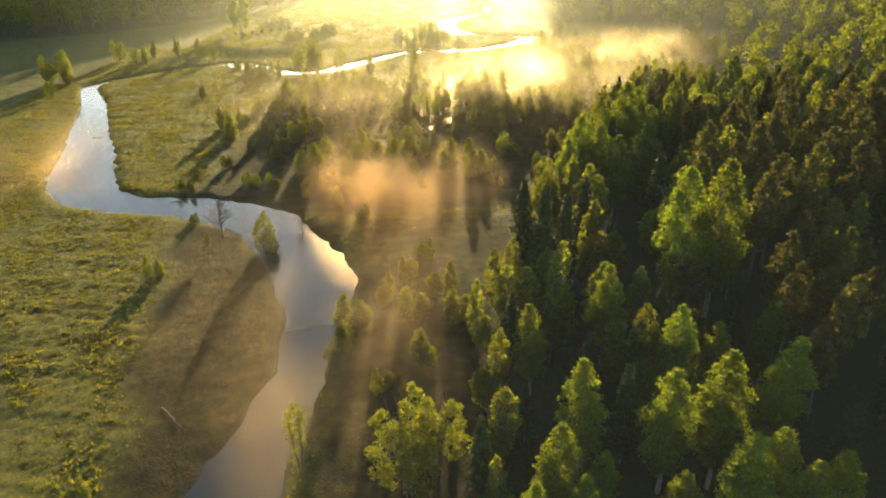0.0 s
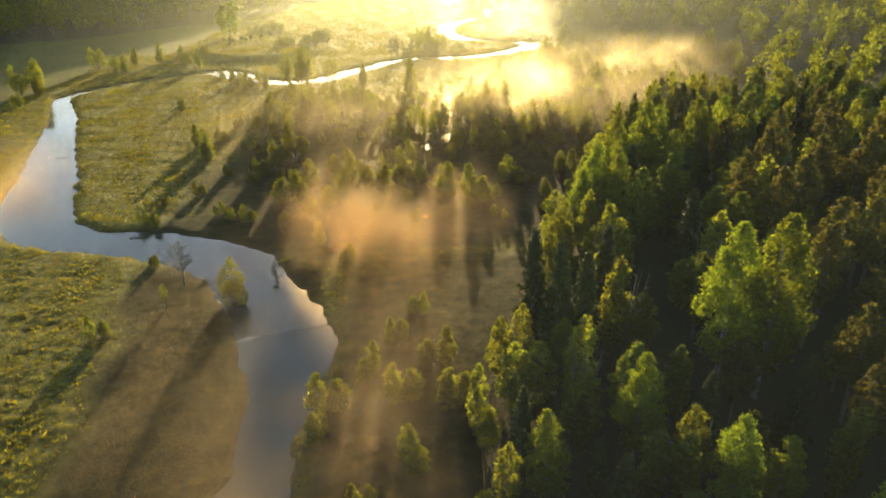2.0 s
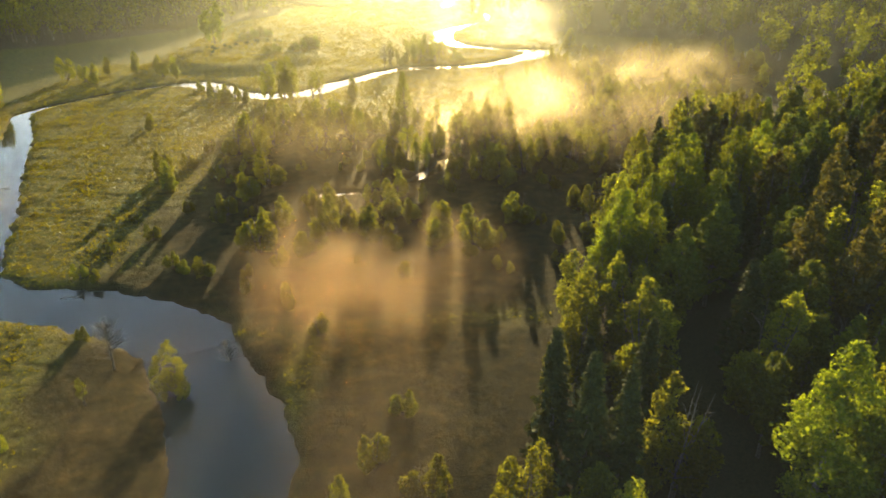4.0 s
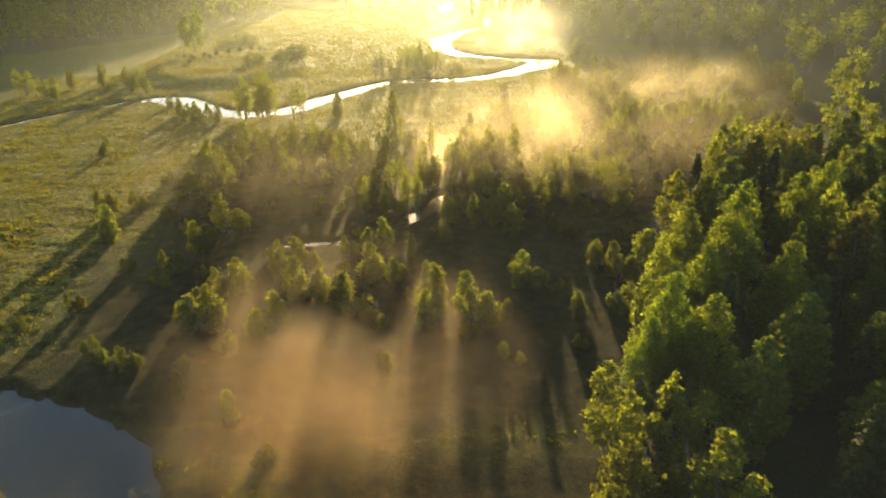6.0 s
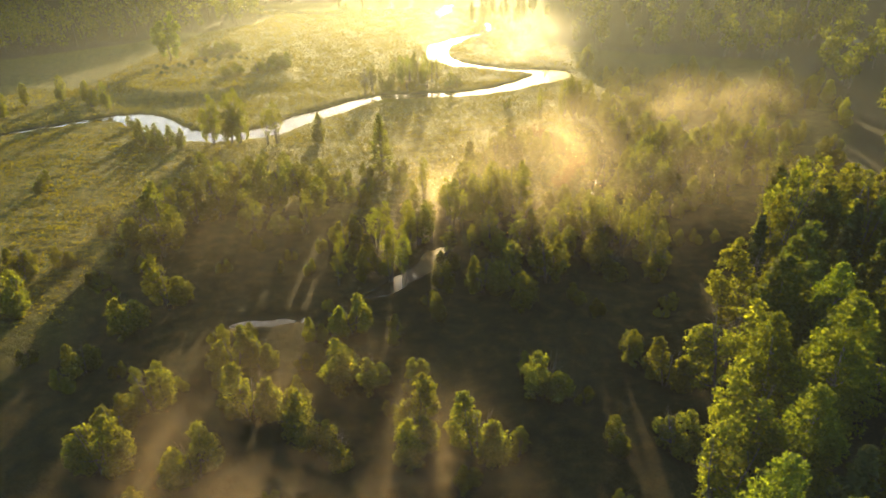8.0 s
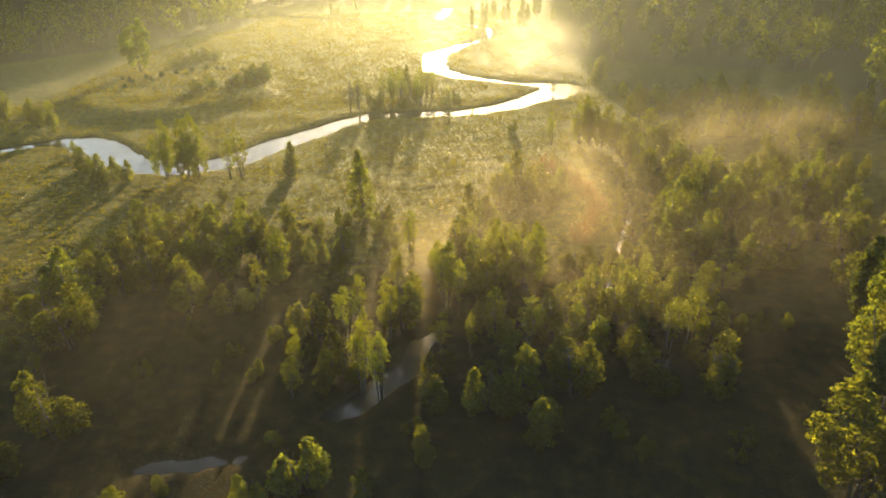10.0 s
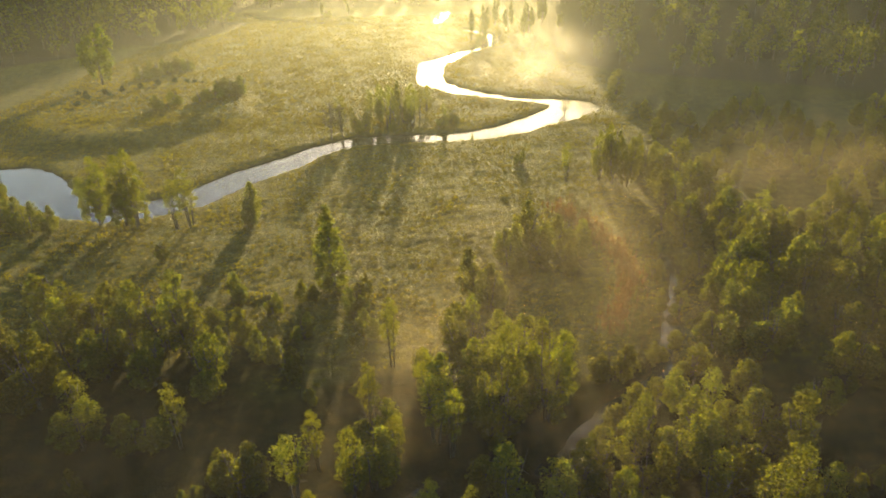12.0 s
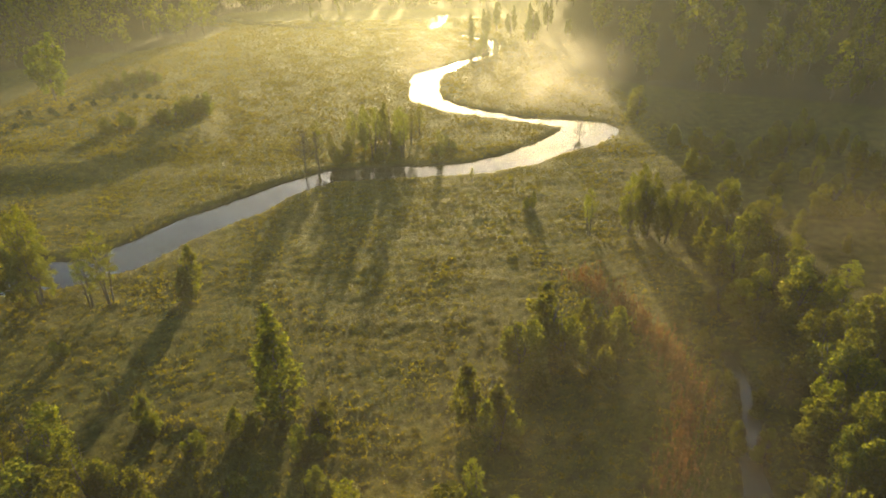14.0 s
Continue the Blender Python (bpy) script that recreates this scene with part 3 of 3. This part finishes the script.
grove("willow", "willows on the near bank", [(-13.6, 81, 6), (-14, 76, 5), (-4.6, 83, 6), (-9, 88, 5), (-50.1, 121, 2.5), (-49.3, 98, 4), (-37.8, 48.7, 3.5), (-8, 66, 4), (-3, 72, 5), (-6, 95, 5), (0, 90, 6), (2, 82, 6), (-3, 103, 4), (-22, 129, 4), (-30, 134, 3.5), (-38, 139, 4), (-16, 121, 3.5), (-45, 143, 3), (-26, 142, 4)])
grove("alder", "trees along the far bank of the bend", [(-149.5, 266, 13), (-145, 258, 10), (-154, 262, 11), (-147.1, 309, 10), (-131, 299, 8), (-125.2, 323.2, 9), (-110.9, 314, 9), (-103.5, 309, 9), (-141, 238, 6), (-138, 305, 7), (-134, 316, 8)], 1.3)
grove("alder_tall", "alders on the middle reach", [(-51.5, 268, 15), (-56.5, 268.5, 13), (-48.5, 266.5, 12)], 0.9)
grove("alder_thin", "alders on the middle reach", [(-38.5, 266.5, 11.5), (-40.8, 265.6, 10)], 1.2)
grove("willow", "bushes on the middle reach", [(-27.8, 269.5, 7.3), (-79.5, 276, 5.5), (-76, 271.5, 5), (-68.2, 266, 6), (-64, 265.5, 5), (-72, 268, 6), (-39.1, 253.5, 3), (-87, 288, 4), (-84.6, 234, 4), (-87.3, 240.8, 3)], 1.0)
grove("poplar", "lone tall tree by the left wood", [(-115, 398, 22)], 1.15)

# ---- bushes on the bog and along the side stream ----
grove("willow", "willow bushes on the bog", [(-8, 162.5, 7.9), (-22.2, 165.9, 6.6), (-19.3, 166.6, 5.3), (-17.8, 156.3, 7.9), (-11.6, 152.7, 7.9), (-31.1, 148, 7.9), (-21.2, 147.1, 6.6), (-29.9, 158.2, 6.6), (-32.4, 154.3, 5.3), (-40.1, 175, 6.6), (-42, 165.5, 5.3),
                                             (-59.8, 182.3, 6.6), (-65, 192, 6.6), (-60.6, 196.8, 4.0), (1.8, 154.9, 6.6), (1.4, 149.6, 6.6), (8.1, 150.2, 7.9), (-7, 149, 5.3), (17, 159.1, 6.6), (32, 160.9, 6.6), (29.4, 149.3, 6.6), (29.1, 166.1, 5.3), (23.4, 150.4, 4.0), (-3.9, 161.8, 5.3)], 1.06)
grove("willow", "willow bushes on the bog", [(-7.9, 174, 6.6), (-13, 172, 4.0), (-26, 171, 4.0), (-2, 172, 4.0), (4, 178, 4.0), (-50, 188, 4.0), (10.9, 185.2, 6.6), (14.9, 186, 7.9), (16.8, 180.4, 6.6), (5, 186, 5.3), (-12, 201.9, 6.6), (-9, 196, 5.3)], 1.0)
grove("alder", "alder clump left of the meadow", [(-47.2, 208.7, 10.5), (-43.9, 199.5, 9.5), (-46.2, 222, 8), (-42.5, 226.8, 8.5), (-38.3, 229, 9), (-33.4, 228.3, 9), (-28.7, 227, 9), (-24.5, 225, 9), (-27.5, 219.5, 7), (-19.6, 217.8, 8), (-51.2, 221.9, 6), (-36.9, 182, 9), (-50.3, 206.2, 9), (-30, 233.5, 8), (-34, 221, 8), (-40, 219, 8), (-25, 231, 7)], 1.5)
grove("willow", "bushes at the meadow's near edge", [(-12.3, 238.6, 4), (-22.9, 240.2, 4.5), (-16.5, 235.9, 3.5), (-11, 229.2, 4), (-2.3, 229.4, 4), (-4.6, 235.3, 4.5), (-4.2, 240.3, 4), (-15, 224, 5), (-18.9, 228.7, 5), (-11, 220.5, 5), (-28.8, 244, 2.5), (-20.5, 222, 6)], 1.0)
grove("birch_slim", "slender birch on the meadow", [(-8.4, 242, 14.2)], 1.55)
grove("alder_thin", "thin alders by the side stream", [(-3.6, 190, 11), (-1.4, 188.4, 10), (-20.3, 208.4, 9), (1.5, 222, 10), (-0.4, 210.9, 9), (11.5, 226, 8), (-3.5, 194, 9), (-1, 199.5, 10), (8.5, 206, 9), (-11.7, 192, 8), (3, 204, 8), (6, 213, 9), (-5, 205, 8), (10, 196, 7)], 0.9)
grove("alder_tall", "alders by the side stream", [(19.1, 211.5, 13), (13.5, 207.5, 12), (16.4, 214, 12)], 0.95)
grove("alder", "alders by the side stream", [(30.5, 203, 9), (26.2, 199, 8), (31.8, 197.4, 8), (22.9, 196.6, 7), (36, 207, 6.5), (27, 205, 8), (35, 200, 7), (20, 200, 7)], 1.2)
grove("willow", "dense clump on the meadow", [(22.2, 253.5, 9), (18.9, 249.1, 8), (24.2, 250, 8), (28, 254.3, 6.5), (31.5, 253, 6), (27.8, 246.5, 6), (13, 239.5, 8), (14.5, 236, 6.5), (26.6, 300.1, 3.5), (20, 245, 6)], 0.95)
grove("alder_tall", "alders at the meadow's far corner", [(44.6, 285.6, 13), (42.4, 288.4, 11.5), (47, 283.4, 12), (45.5, 290, 12)], 0.75)
grove("alder_thin", "alders at the meadow's far corner", [(35, 287, 9), (35.4, 290, 6), (16.2, 314.4, 3.4)], 0.8)
grove("willow", "bushes along the side stream", [(54.1, 292.8, 7), (56.8, 281, 7), (51.8, 278.9, 7), (58.6, 276.5, 7), (58.4, 267.4, 7), (60, 261.5, 8), (58.9, 251.5, 8), (55.5, 257.9, 7.5), (53, 264, 6), (52.6, 243.3, 8), (47.9, 234.9, 7), (56.6, 237.5, 8), (43, 224.6, 6.5), (49, 229.5, 7), (62.7, 243, 8), (64, 234.1, 7)], 1.15)
grove("willow", "bushes along the side stream", [(72.8, 228.9, 6), (80.2, 236, 8), (67.4, 211.6, 7), (65.4, 225, 6), (75.3, 243.2, 8), (60.1, 227, 6), (51.3, 293, 6), (55, 286, 6.5), (64, 254, 7), (68, 247, 7), (71, 236, 6), (57, 219, 6), (50, 213, 5), (42.5, 214, 5.5), (41, 244.5, 3.5), (39.5, 236, 3), (48.6, 245, 4.5), (42.5, 252.5, 3.5), (49.5, 254, 5), (35, 223, 3.5), (43, 229, 3.5), (48, 262, 5), (38.4, 226.6, 3.2), (41.6, 234.6, 3.4), (44.4, 241.6, 3.2), (34, 215.2, 3.0)], 1.15)
grove("willow", "scattered bushes on the shaded flat", [(99.5, 305, 7), (100, 289.5, 8), (80.7, 298.2, 3), (84.9, 318, 3), (75.9, 316, 5), (64.8, 317.9, 6), (112, 298.8, 8), (96.4, 274.8, 6), (59.4, 303.4, 4), (69.1, 308.9, 3), (72.1, 294.9, 3), (101.2, 317.8, 6), (64.5, 364, 9), (66, 370, 7), (90, 283, 6), (83, 262, 5), (93, 260, 6), (88, 300, 4), (76, 280, 3)], 1.1)

grove("alder", "alders by the side stream", [(50.7, 233.4, 9), (54.7, 244.3, 9), (46, 229, 7.5), (54.6, 250, 8), (49, 238, 7), (64.3, 253.6, 8), (52, 226, 8)], 1.1)

# ---- far trees ----
grove("alder", "trees on the far bank", [(-15.4, 331, 7), (-8.6, 338, 11), (-2.4, 339, 12), (-5.5, 347, 9)], 0.9)
grove("alder_thin", "trees on the far bank", [(-18.5, 329, 10), (-11.5, 333, 8), (-6.2, 333, 12), (0.6, 332.5, 12), (2.6, 343, 9), (9.5, 336, 6), (-12, 343, 9), (4.5, 352, 8)], 1.25)
grove("willow", "trees on the far bank", [(-12.8, 330, 5), (-3.6, 331, 4.5), (-0.8, 345, 6)], 1.2)
grove("bare_tree", "bare trees by the water", [(-20.6, 323.6, 10), (-17.8, 325.5, 9)])
grove("willow", "bushes on the far meadow", [(-59.9, 367, 6), (-62.8, 361.5, 5), (-76.3, 350.1, 4), (-73, 355.2, 4), (-99.7, 419.4, 6), (-97.2, 426.5, 6), (-102, 412.6, 6), (-57, 372, 6), (-66, 358, 4), (-93, 424, 5), (-105, 409, 5), (9, 335, 3), (12, 340, 3), (-61, 592, 5), (-45, 575, 4)], 1.5)
grove("aspen", "tall trees beyond the bend", [(41.3, 543.6, 16), (34, 523, 14), (25, 489, 14), (46.6, 522.5, 15), (56.5, 514.2, 17), (69.4, 528.2, 17), (73.1, 510.5, 16), (61.9, 504.6, 14), (65.7, 474.5, 8), (27, 465, 8), (-66, 600, 9), (-49.7, 608.8, 8), (30, 478, 10), (52, 498, 12), (80, 520, 16)])
grove("aspen", "sunlit rows at the far wood", [(141.9, 382.7, 14), (151.3, 384.5, 14), (161.6, 387.7, 14), (170.8, 385, 14), (155.2, 420.3, 17), (169.4, 427, 17), (185.3, 430, 17), (146, 378, 13), (157, 391, 13), (130, 372, 11)])

tree("willow", 46.4, 345.6, 1.3, "bushes on the middle reach", 1.4)


def driftwood(x, y, turn, length, label):
    """A fallen, branched stem lying in the grass or the water."""
    rng = np.random.RandomState(int(abs(x * 7 + y)))
    root = new("fallen_log")
    z = max(float(land([x], [y])[0]), WATER_Z) + 0.12
    root.matrix_basis = pose(x, y, z, 0, 0, turn)
    line = [(-length / 2, 0, 0), (-length / 5, 0.1, 0.05), (length / 5, -0.08, 0.06), (length / 2, 0.1, 0.1)]
    new("stem", mesh_of("stem", *tube(line, [0.09, 0.08, 0.06, 0.02], 7), M_BARK, True)).parent = root
    for k in range(2):
        p, way = np.array((rng.uniform(-0.2, 0.45) * length, 0, 0.06)), np.array((rng.uniform(0.4, 0.8), rng.uniform(-0.6, 0.6), rng.uniform(0.05, 0.35)))
        new("branch", mesh_of("branch", *tube([p, p + way * 0.5, p + way * 0.9 + (0, 0, 0.1)], [0.05, 0.035, 0.012], 5), M_BARK, True)).parent = root
    tagged(root, label, "log")


driftwood(-33.1, 61.8, -45, 6.0, "grey fallen stem lying on the brown ground of the bend")
driftwood(-100.5, 186.5, 10, 3.0, "dark snag lying in the shallow river")
driftwood(-58.7, 134.3, 15, 3.0, "branched snag lying in the river")
driftwood(54.5, 350, 60, 4.5, "bare branched snag leaning over the far bend")

# small dark junipers on the knoll
grove("juniper", "little junipers on the knoll", [(-97, 374, 1.9), (-93, 379, 1.7), (-89, 384, 2.0), (-85, 389, 1.8), (-82, 392, 2.2), (-80, 394.5, 2.0), (-73, 396, 1.5), (-101, 370, 1.8), (-104, 364, 2.0), (-69, 398, 1.4), (-98, 367, 1.6), (-107, 369, 1.7), (-111, 372, 1.8), (-103, 356, 1.6), (-76, 390, 1.3)], 1.25)

# ---- the closed wood: single trees where they can be told apart, a joined mass behind ----
def near_placed(x, y, gap):
    return any((x - a) ** 2 + (y - b) ** 2 < (gap * 0.55 + r * 0.6) ** 2 for a, b, r in PLACED)


def fill_wood():
    rng = random.Random(11)
    made, tries = 0, 0
    while made < 255 and tries < 9000:
        tries += 1
        x, y = rng.uniform(2, 118), rng.uniform(34, 205)
        inside = float(in_woods(x, y))
        if inside < 1 or x > 30 + 0.62 * y or near_placed(x, y, 5.8):
            continue
        if np.abs(np.interp(y, (78, 84, 111, 124), (22, 25, 34, 46)) - x) < 5.5 and 78 < y < 124:  # a shaded glade
            continue
        pines = x > 0.33 * y + 24 and 62 < y < 152
        kind = rng.choice(("pine", "pine", "pine", "spruce", "aspen")) if pines else rng.choice(("aspen", "birch_wood", "alder", "birch_wood", "spruce", "alder") if y > 100 or x < 30 else ("aspen", "spruce", "spruce", "pine"))
        tall = min(17.5, 6.0 + 0.075 * y + 0.15 * min(inside, 20))
        tree(kind, round(x, 1), round(y, 1), tall * rng.uniform(0.72, 1.0), "closed wood on the rise", rng.uniform(0.95, 1.3))
        made += 1


def far_mass(name, label, count, seed, zone, height, leaf, mat, per=150):
    """Far trees past counting: trunks and leafy crowns as one mass."""
    rng, nrng, wood, crowns, made, tries = random.Random(seed), np.random.RandomState(seed), [], [], 0, 0
    while made < count and tries < count * 12:
        tries += 1
        x, y = rng.uniform(zone[0], zone[1]), rng.uniform(zone[2], zone[3])
        if float(in_woods(x, y)) < 2 or near_placed(x, y, 4):
            continue
        made += 1
        h, z0 = height * rng.uniform(0.65, 1.12), float(land([x], [y])[0])
        r = h * rng.uniform(0.19, 0.27)
        blobs = [(x + rng.uniform(-0.6, 0.6) * r, y + rng.uniform(-0.6, 0.6) * r, z0 + h * u, r * rng.uniform(0.5, 0.75) * (1.25 - 0.75 * u)) for u in (0.3, 0.42, 0.5, 0.58, 0.66, 0.74, 0.82, 0.9)]
        at, nor = crown_points(nrng, blobs, per)
        crowns.append(leaves(nrng, at, nor, leaf, 1.4, 3))
        wood.append(tube([(x, y, z0 - 0.3), (x, y, z0 + h * 0.85)], [0.014 * h, 0.03], 4))
    root = tagged(new(name), label, "trees", kind="stuff")
    new("trunks", mesh_of("trunks", *join(wood), M_BARK)).parent = root
    new("crowns", quads_mesh("crowns", np.vstack(crowns), 3, mat)).parent = root


def fill_bog():
    """Alders and willows crowding along the side stream and over the bog."""
    rng = random.Random(7)
    made, tries = 0, 0
    while made < 150 and tries < 14000:
        tries += 1
        x, y = rng.uniform(-62, 90), rng.uniform(138, 296)
        thick = (207 < y < 224 and -50 < x < -16) or (224 <= y < 236 and -48 < x < -24) or (186 < y < 222 and 5 < x < 44) or (186 < y < 208 and -14 <= x <= 5)
        thick = thick or (222 < y < 262 and 46 < x < 84) or (262 <= y < 296 and 50 < x < 68)
        if y > 222 and not thick:
            continue
        if thick and y > 222 and x < 0 and rng.random() < 0.3:
            continue
        if float(in_woods(x, y)) > -3 or float(beyond_bank([x], [y])[0]) < 1.0 or near_placed(x, y, 3.0) or (not thick and rng.random() < 0.8):
            continue
        made += 1
        if thick or y > 222:
            kind = rng.choice(("alder", "alder", "alder_thin", "willow"))
            tree(kind, round(x, 1), round(y, 1), rng.uniform(5.5, 9.0) if kind != "willow" else rng.uniform(3.5, 5.5), "thicket along the side stream", 1.45)
        else:
            tree("willow", round(x, 1), round(y, 1), rng.uniform(1.8, 3.6), "willow bushes on the bog", 1.1)


def tuft_field(name, label, seed, n, box, size_k, blades):
    """Grass tufts over the open meadows in the box x0, x1, y0, y1."""
    rng = np.random.RandomState(seed)
    x, y = rng.uniform(box[0], box[1], n), rng.uniform(box[2], box[3], n)
    bank = beyond_bank(x, y)
    keep = (bank > 0.4) & (in_woods(x, y) < -2)
    keep &= (rng.uniform(0, 1, n) > 1.4 * in_sedge_shade(x, y)) & (waves(x, y, 26, 31) + rng.uniform(-1.2, 1.2, n) > -1.0) & (waves(x, y, 1.8, 15) + rng.uniform(-0.8, 0.8, n) > -0.35)
    keep &= np.abs(x) < 12 + 0.66 * y
    x, y = x[keep], y[keep]
    z, count = land(x, y), keep.sum()
    a = rng.uniform(0, 6.283, (count, blades))
    lean, tall = rng.uniform(0.2, 1.0, (count, blades)), rng.uniform(0.16, 0.42, (count, blades))
    size = size_k * rng.uniform(0.5, 1.3, (count, 1)) * (1 + 0.35 * waves(x, y, 14, 9))[:, None]
    w, rr = 0.17 * size, rng.uniform(0, 0.25, (count, blades)) * size
    cx, cy = x[:, None] + np.cos(a) * rr, y[:, None] + np.sin(a) * rr
    z0 = z[:, None] + 0 * a - 0.05
    turn = a + rng.normal(0, 0.6, a.shape)
    left = np.stack([cx - np.sin(turn) * w, cy + np.cos(turn) * w, z0], -1)
    right = np.stack([cx + np.sin(turn) * w, cy - np.cos(turn) * w, z0], -1)
    tip = np.stack([cx + np.cos(a) * lean * 0.45 * size, cy + np.sin(a) * lean * 0.45 * size, z0 + tall * size], -1)
    tagged(new(name, quads_mesh(name, np.stack([left, right, tip], 2).reshape(-1, 3), 3, M_TUSSOCK)), label, "grass", kind="stuff")


def reeds():
    """A strip of rust-red dead stems along the side stream."""
    rng = np.random.RandomState(5)
    line = np.array([(30.5, 271), (33.5, 264), (36, 256), (37.5, 249), (37, 243), (34, 236), (31, 229)])
    n = 2500
    u = rng.uniform(0, len(line) - 1.001, n)
    i = u.astype(int)
    p = line[i] + (line[i + 1] - line[i]) * (u - i)[:, None] + rng.normal(0, 1.5, (n, 2)) * (0.6 + 0.5 * np.sin(u * 9.0))[:, None]
    bank = beyond_bank(p[:, 0], p[:, 1])
    p = p[bank > 0.2]
    n = len(p)
    h = rng.uniform(0.2, 3.4, n) * rng.uniform(0.4, 1.1, n)
    at = np.column_stack([p, land(p[:, 0], p[:, 1]) + h])
    flat = leaves(rng, at, np.tile((0, 0, 0.3), (n, 1)), 0.24, 1.8, 4)
    stems = np.stack([at * (1, 1, 1) + (-0.04, 0, 0), at + (0.04, 0, 0), np.column_stack([p, land(p[:, 0], p[:, 1]) - 0.1])], 1).reshape(-1, 3)
    root = tagged(new("red_scrub"), "rust-red dry scrub along the side stream", "scrub", kind="stuff")
    new("leaves", quads_mesh("leaves", flat, 4, M_REED)).parent = root
    new("stems", quads_mesh("stems", stems, 3, M_REED)).parent = root


def fill_flat():
    """Loose bushes and small trees on the shaded flat between the side stream and the far wood."""
    rng = random.Random(29)
    made, tries = 0, 0
    while made < 58 and tries < 4000:
        tries += 1
        x, y = rng.uniform(66, 136), rng.uniform(205, 345)
        if float(in_woods(x, y)) > -1 or near_placed(x, y, 4.0) or rng.random() < (y - 215) / 190:
            continue
        made += 1
        kind = rng.choice(("willow", "willow", "alder"))
        tree(kind, round(x, 1), round(y, 1), rng.uniform(3.0, 6.5) if kind == "willow" else rng.uniform(6.0, 9.0), "scattered bushes on the shaded flat", 1.2)


fill_wood()
fill_bog()
fill_flat()
far_mass("right_wood", "dense hazy woodland on the right valley side", 780, 41, (60, 330, 90, 640), 17, 0.75, M_FAR, 260)
far_mass("left_wood", "dim hazy woodland on the left valley side", 860, 42, (-340, -106, 300, 690), 22, 0.9, M_FAR, 150)
far_mass("end_wood", "hazy woodland closing the valley", 420, 43, (-130, 330, 655, 800), 17, 1.2, M_FAR, 110)
tuft_field("tussock_grass", "dewy yellow-green grass tussocks over the meadows", 21, 330000, (-150, 62, 46, 345), 0.72, 4)
tuft_field("far_grass", "sunlit grass tussocks on the far meadow", 22, 120000, (-130, 70, 330, 600), 1.15, 4)
reeds()


# ---- mist over the water and haze down the valley ----
def mist(name, label, mat, box, gap, lean=1.0):
    """A stack of thin sheets across the valley, in the box x0, x1, y0, y1, z1."""
    x0, x1, y0, y1, z1 = box
    verts, faces = [], []
    for y in np.arange(y0, y1, gap):
        n = len(verts)
        verts += [(x0, y, -0.6), (x1, y, -0.6), (x1, y + lean * z1, z1), (x0, y + lean * z1, z1)]
        faces.append((n, n + 1, n + 2, n + 3))
    ob = new(name, mesh_of(name, verts, faces, mat))
    tagged(ob, label, "mist", kind="stuff")


M_BANK = mist_material("river_mist", [(-11, 138, 26, 28, 1.0), (-7, 106, 14, 24, 0.22), (-8, 76, 12, 24, 0.85), (-33, 88, 9, 34, 0.24), (-21, 66, 7, 34, 0.26), (-98, 165, 12, 40, 0.40)], 0.30, 0.065, 12.0, tint=(0.95, 0.77, 0.52), forward=0.86, wander=22.0, rough=0.43, bend=1.9, crisp=4.6)
mist("river_mist", "drifting golden mist over the river bend", M_BANK, (-120, 32, 44, 178, 12), 3.0, 0.15)
M_SIDE = mist_material("side_mist", [(50, 240, 32, 34, 0.52), (62, 222, 32, 30, 0.36), (20, 213, 38, 34, 0.9), (-34, 200, 34, 30, 0.26), (80, 268, 34, 32, 0.5)], 0.17, 0.045, 17.0, tint=(0.95, 0.82, 0.58), forward=0.85, wander=28.0, rough=0.64, bend=1.9)
mist("side_mist", "thin golden mist over the side stream", M_SIDE, (-80, 125, 160, 315, 16.5), 6.5, 0.08)
M_MID = mist_material("bog_haze", [(5, 215, 95, 85, 1.0)], 0.011, 0.014, 22.0, tint=(0.95, 0.86, 0.64), forward=0.7, floor_amount=0.5, rough=0.62, bend=1.9)
mist("bog_haze", "soft golden haze between the bushes of the bog", M_MID, (-110, 115, 140, 302, 21), 11.0, 0.1)
M_STEAM = mist_material("bend_mist", [(44, 388, 26, 26, 1.2), (6, 425, 14, 30, 0.7)], 0.15, 0.06, 22.0, wander=20.0)
mist("bend_mist", "rising steam over the far river bend", M_STEAM, (-12, 78, 350, 450, 20), 6.0, 0.3)
M_HAZE = mist_material("valley_haze", [(15, 420, 230, 250, 1.0)], 0.018, 0.010, 45.0, tint=(0.91, 0.94, 0.74), forward=0.21, floor_amount=0.65)
mist("valley_haze", "golden morning haze down the valley", M_HAZE, (-420, 420, 200, 690, 40), 20.0, 0.06)
M_LAYER = mist_material("thin_haze", [(0, 300, 1500, 1500, 1.0)], 0.012, 0.008, 2000.0, tint=(0.86, 0.93, 0.80), forward=0.0, floor_amount=0.9, dull_share=0.8)
tagged(new("thin_haze", mesh_of("thin_haze", [(-700, -150, 30), (700, -150, 30), (700, 430, 30), (-700, 430, 30)], [(0, 1, 2, 3)], M_LAYER)), "thin layer of morning haze above the treetops", "haze", kind="stuff")
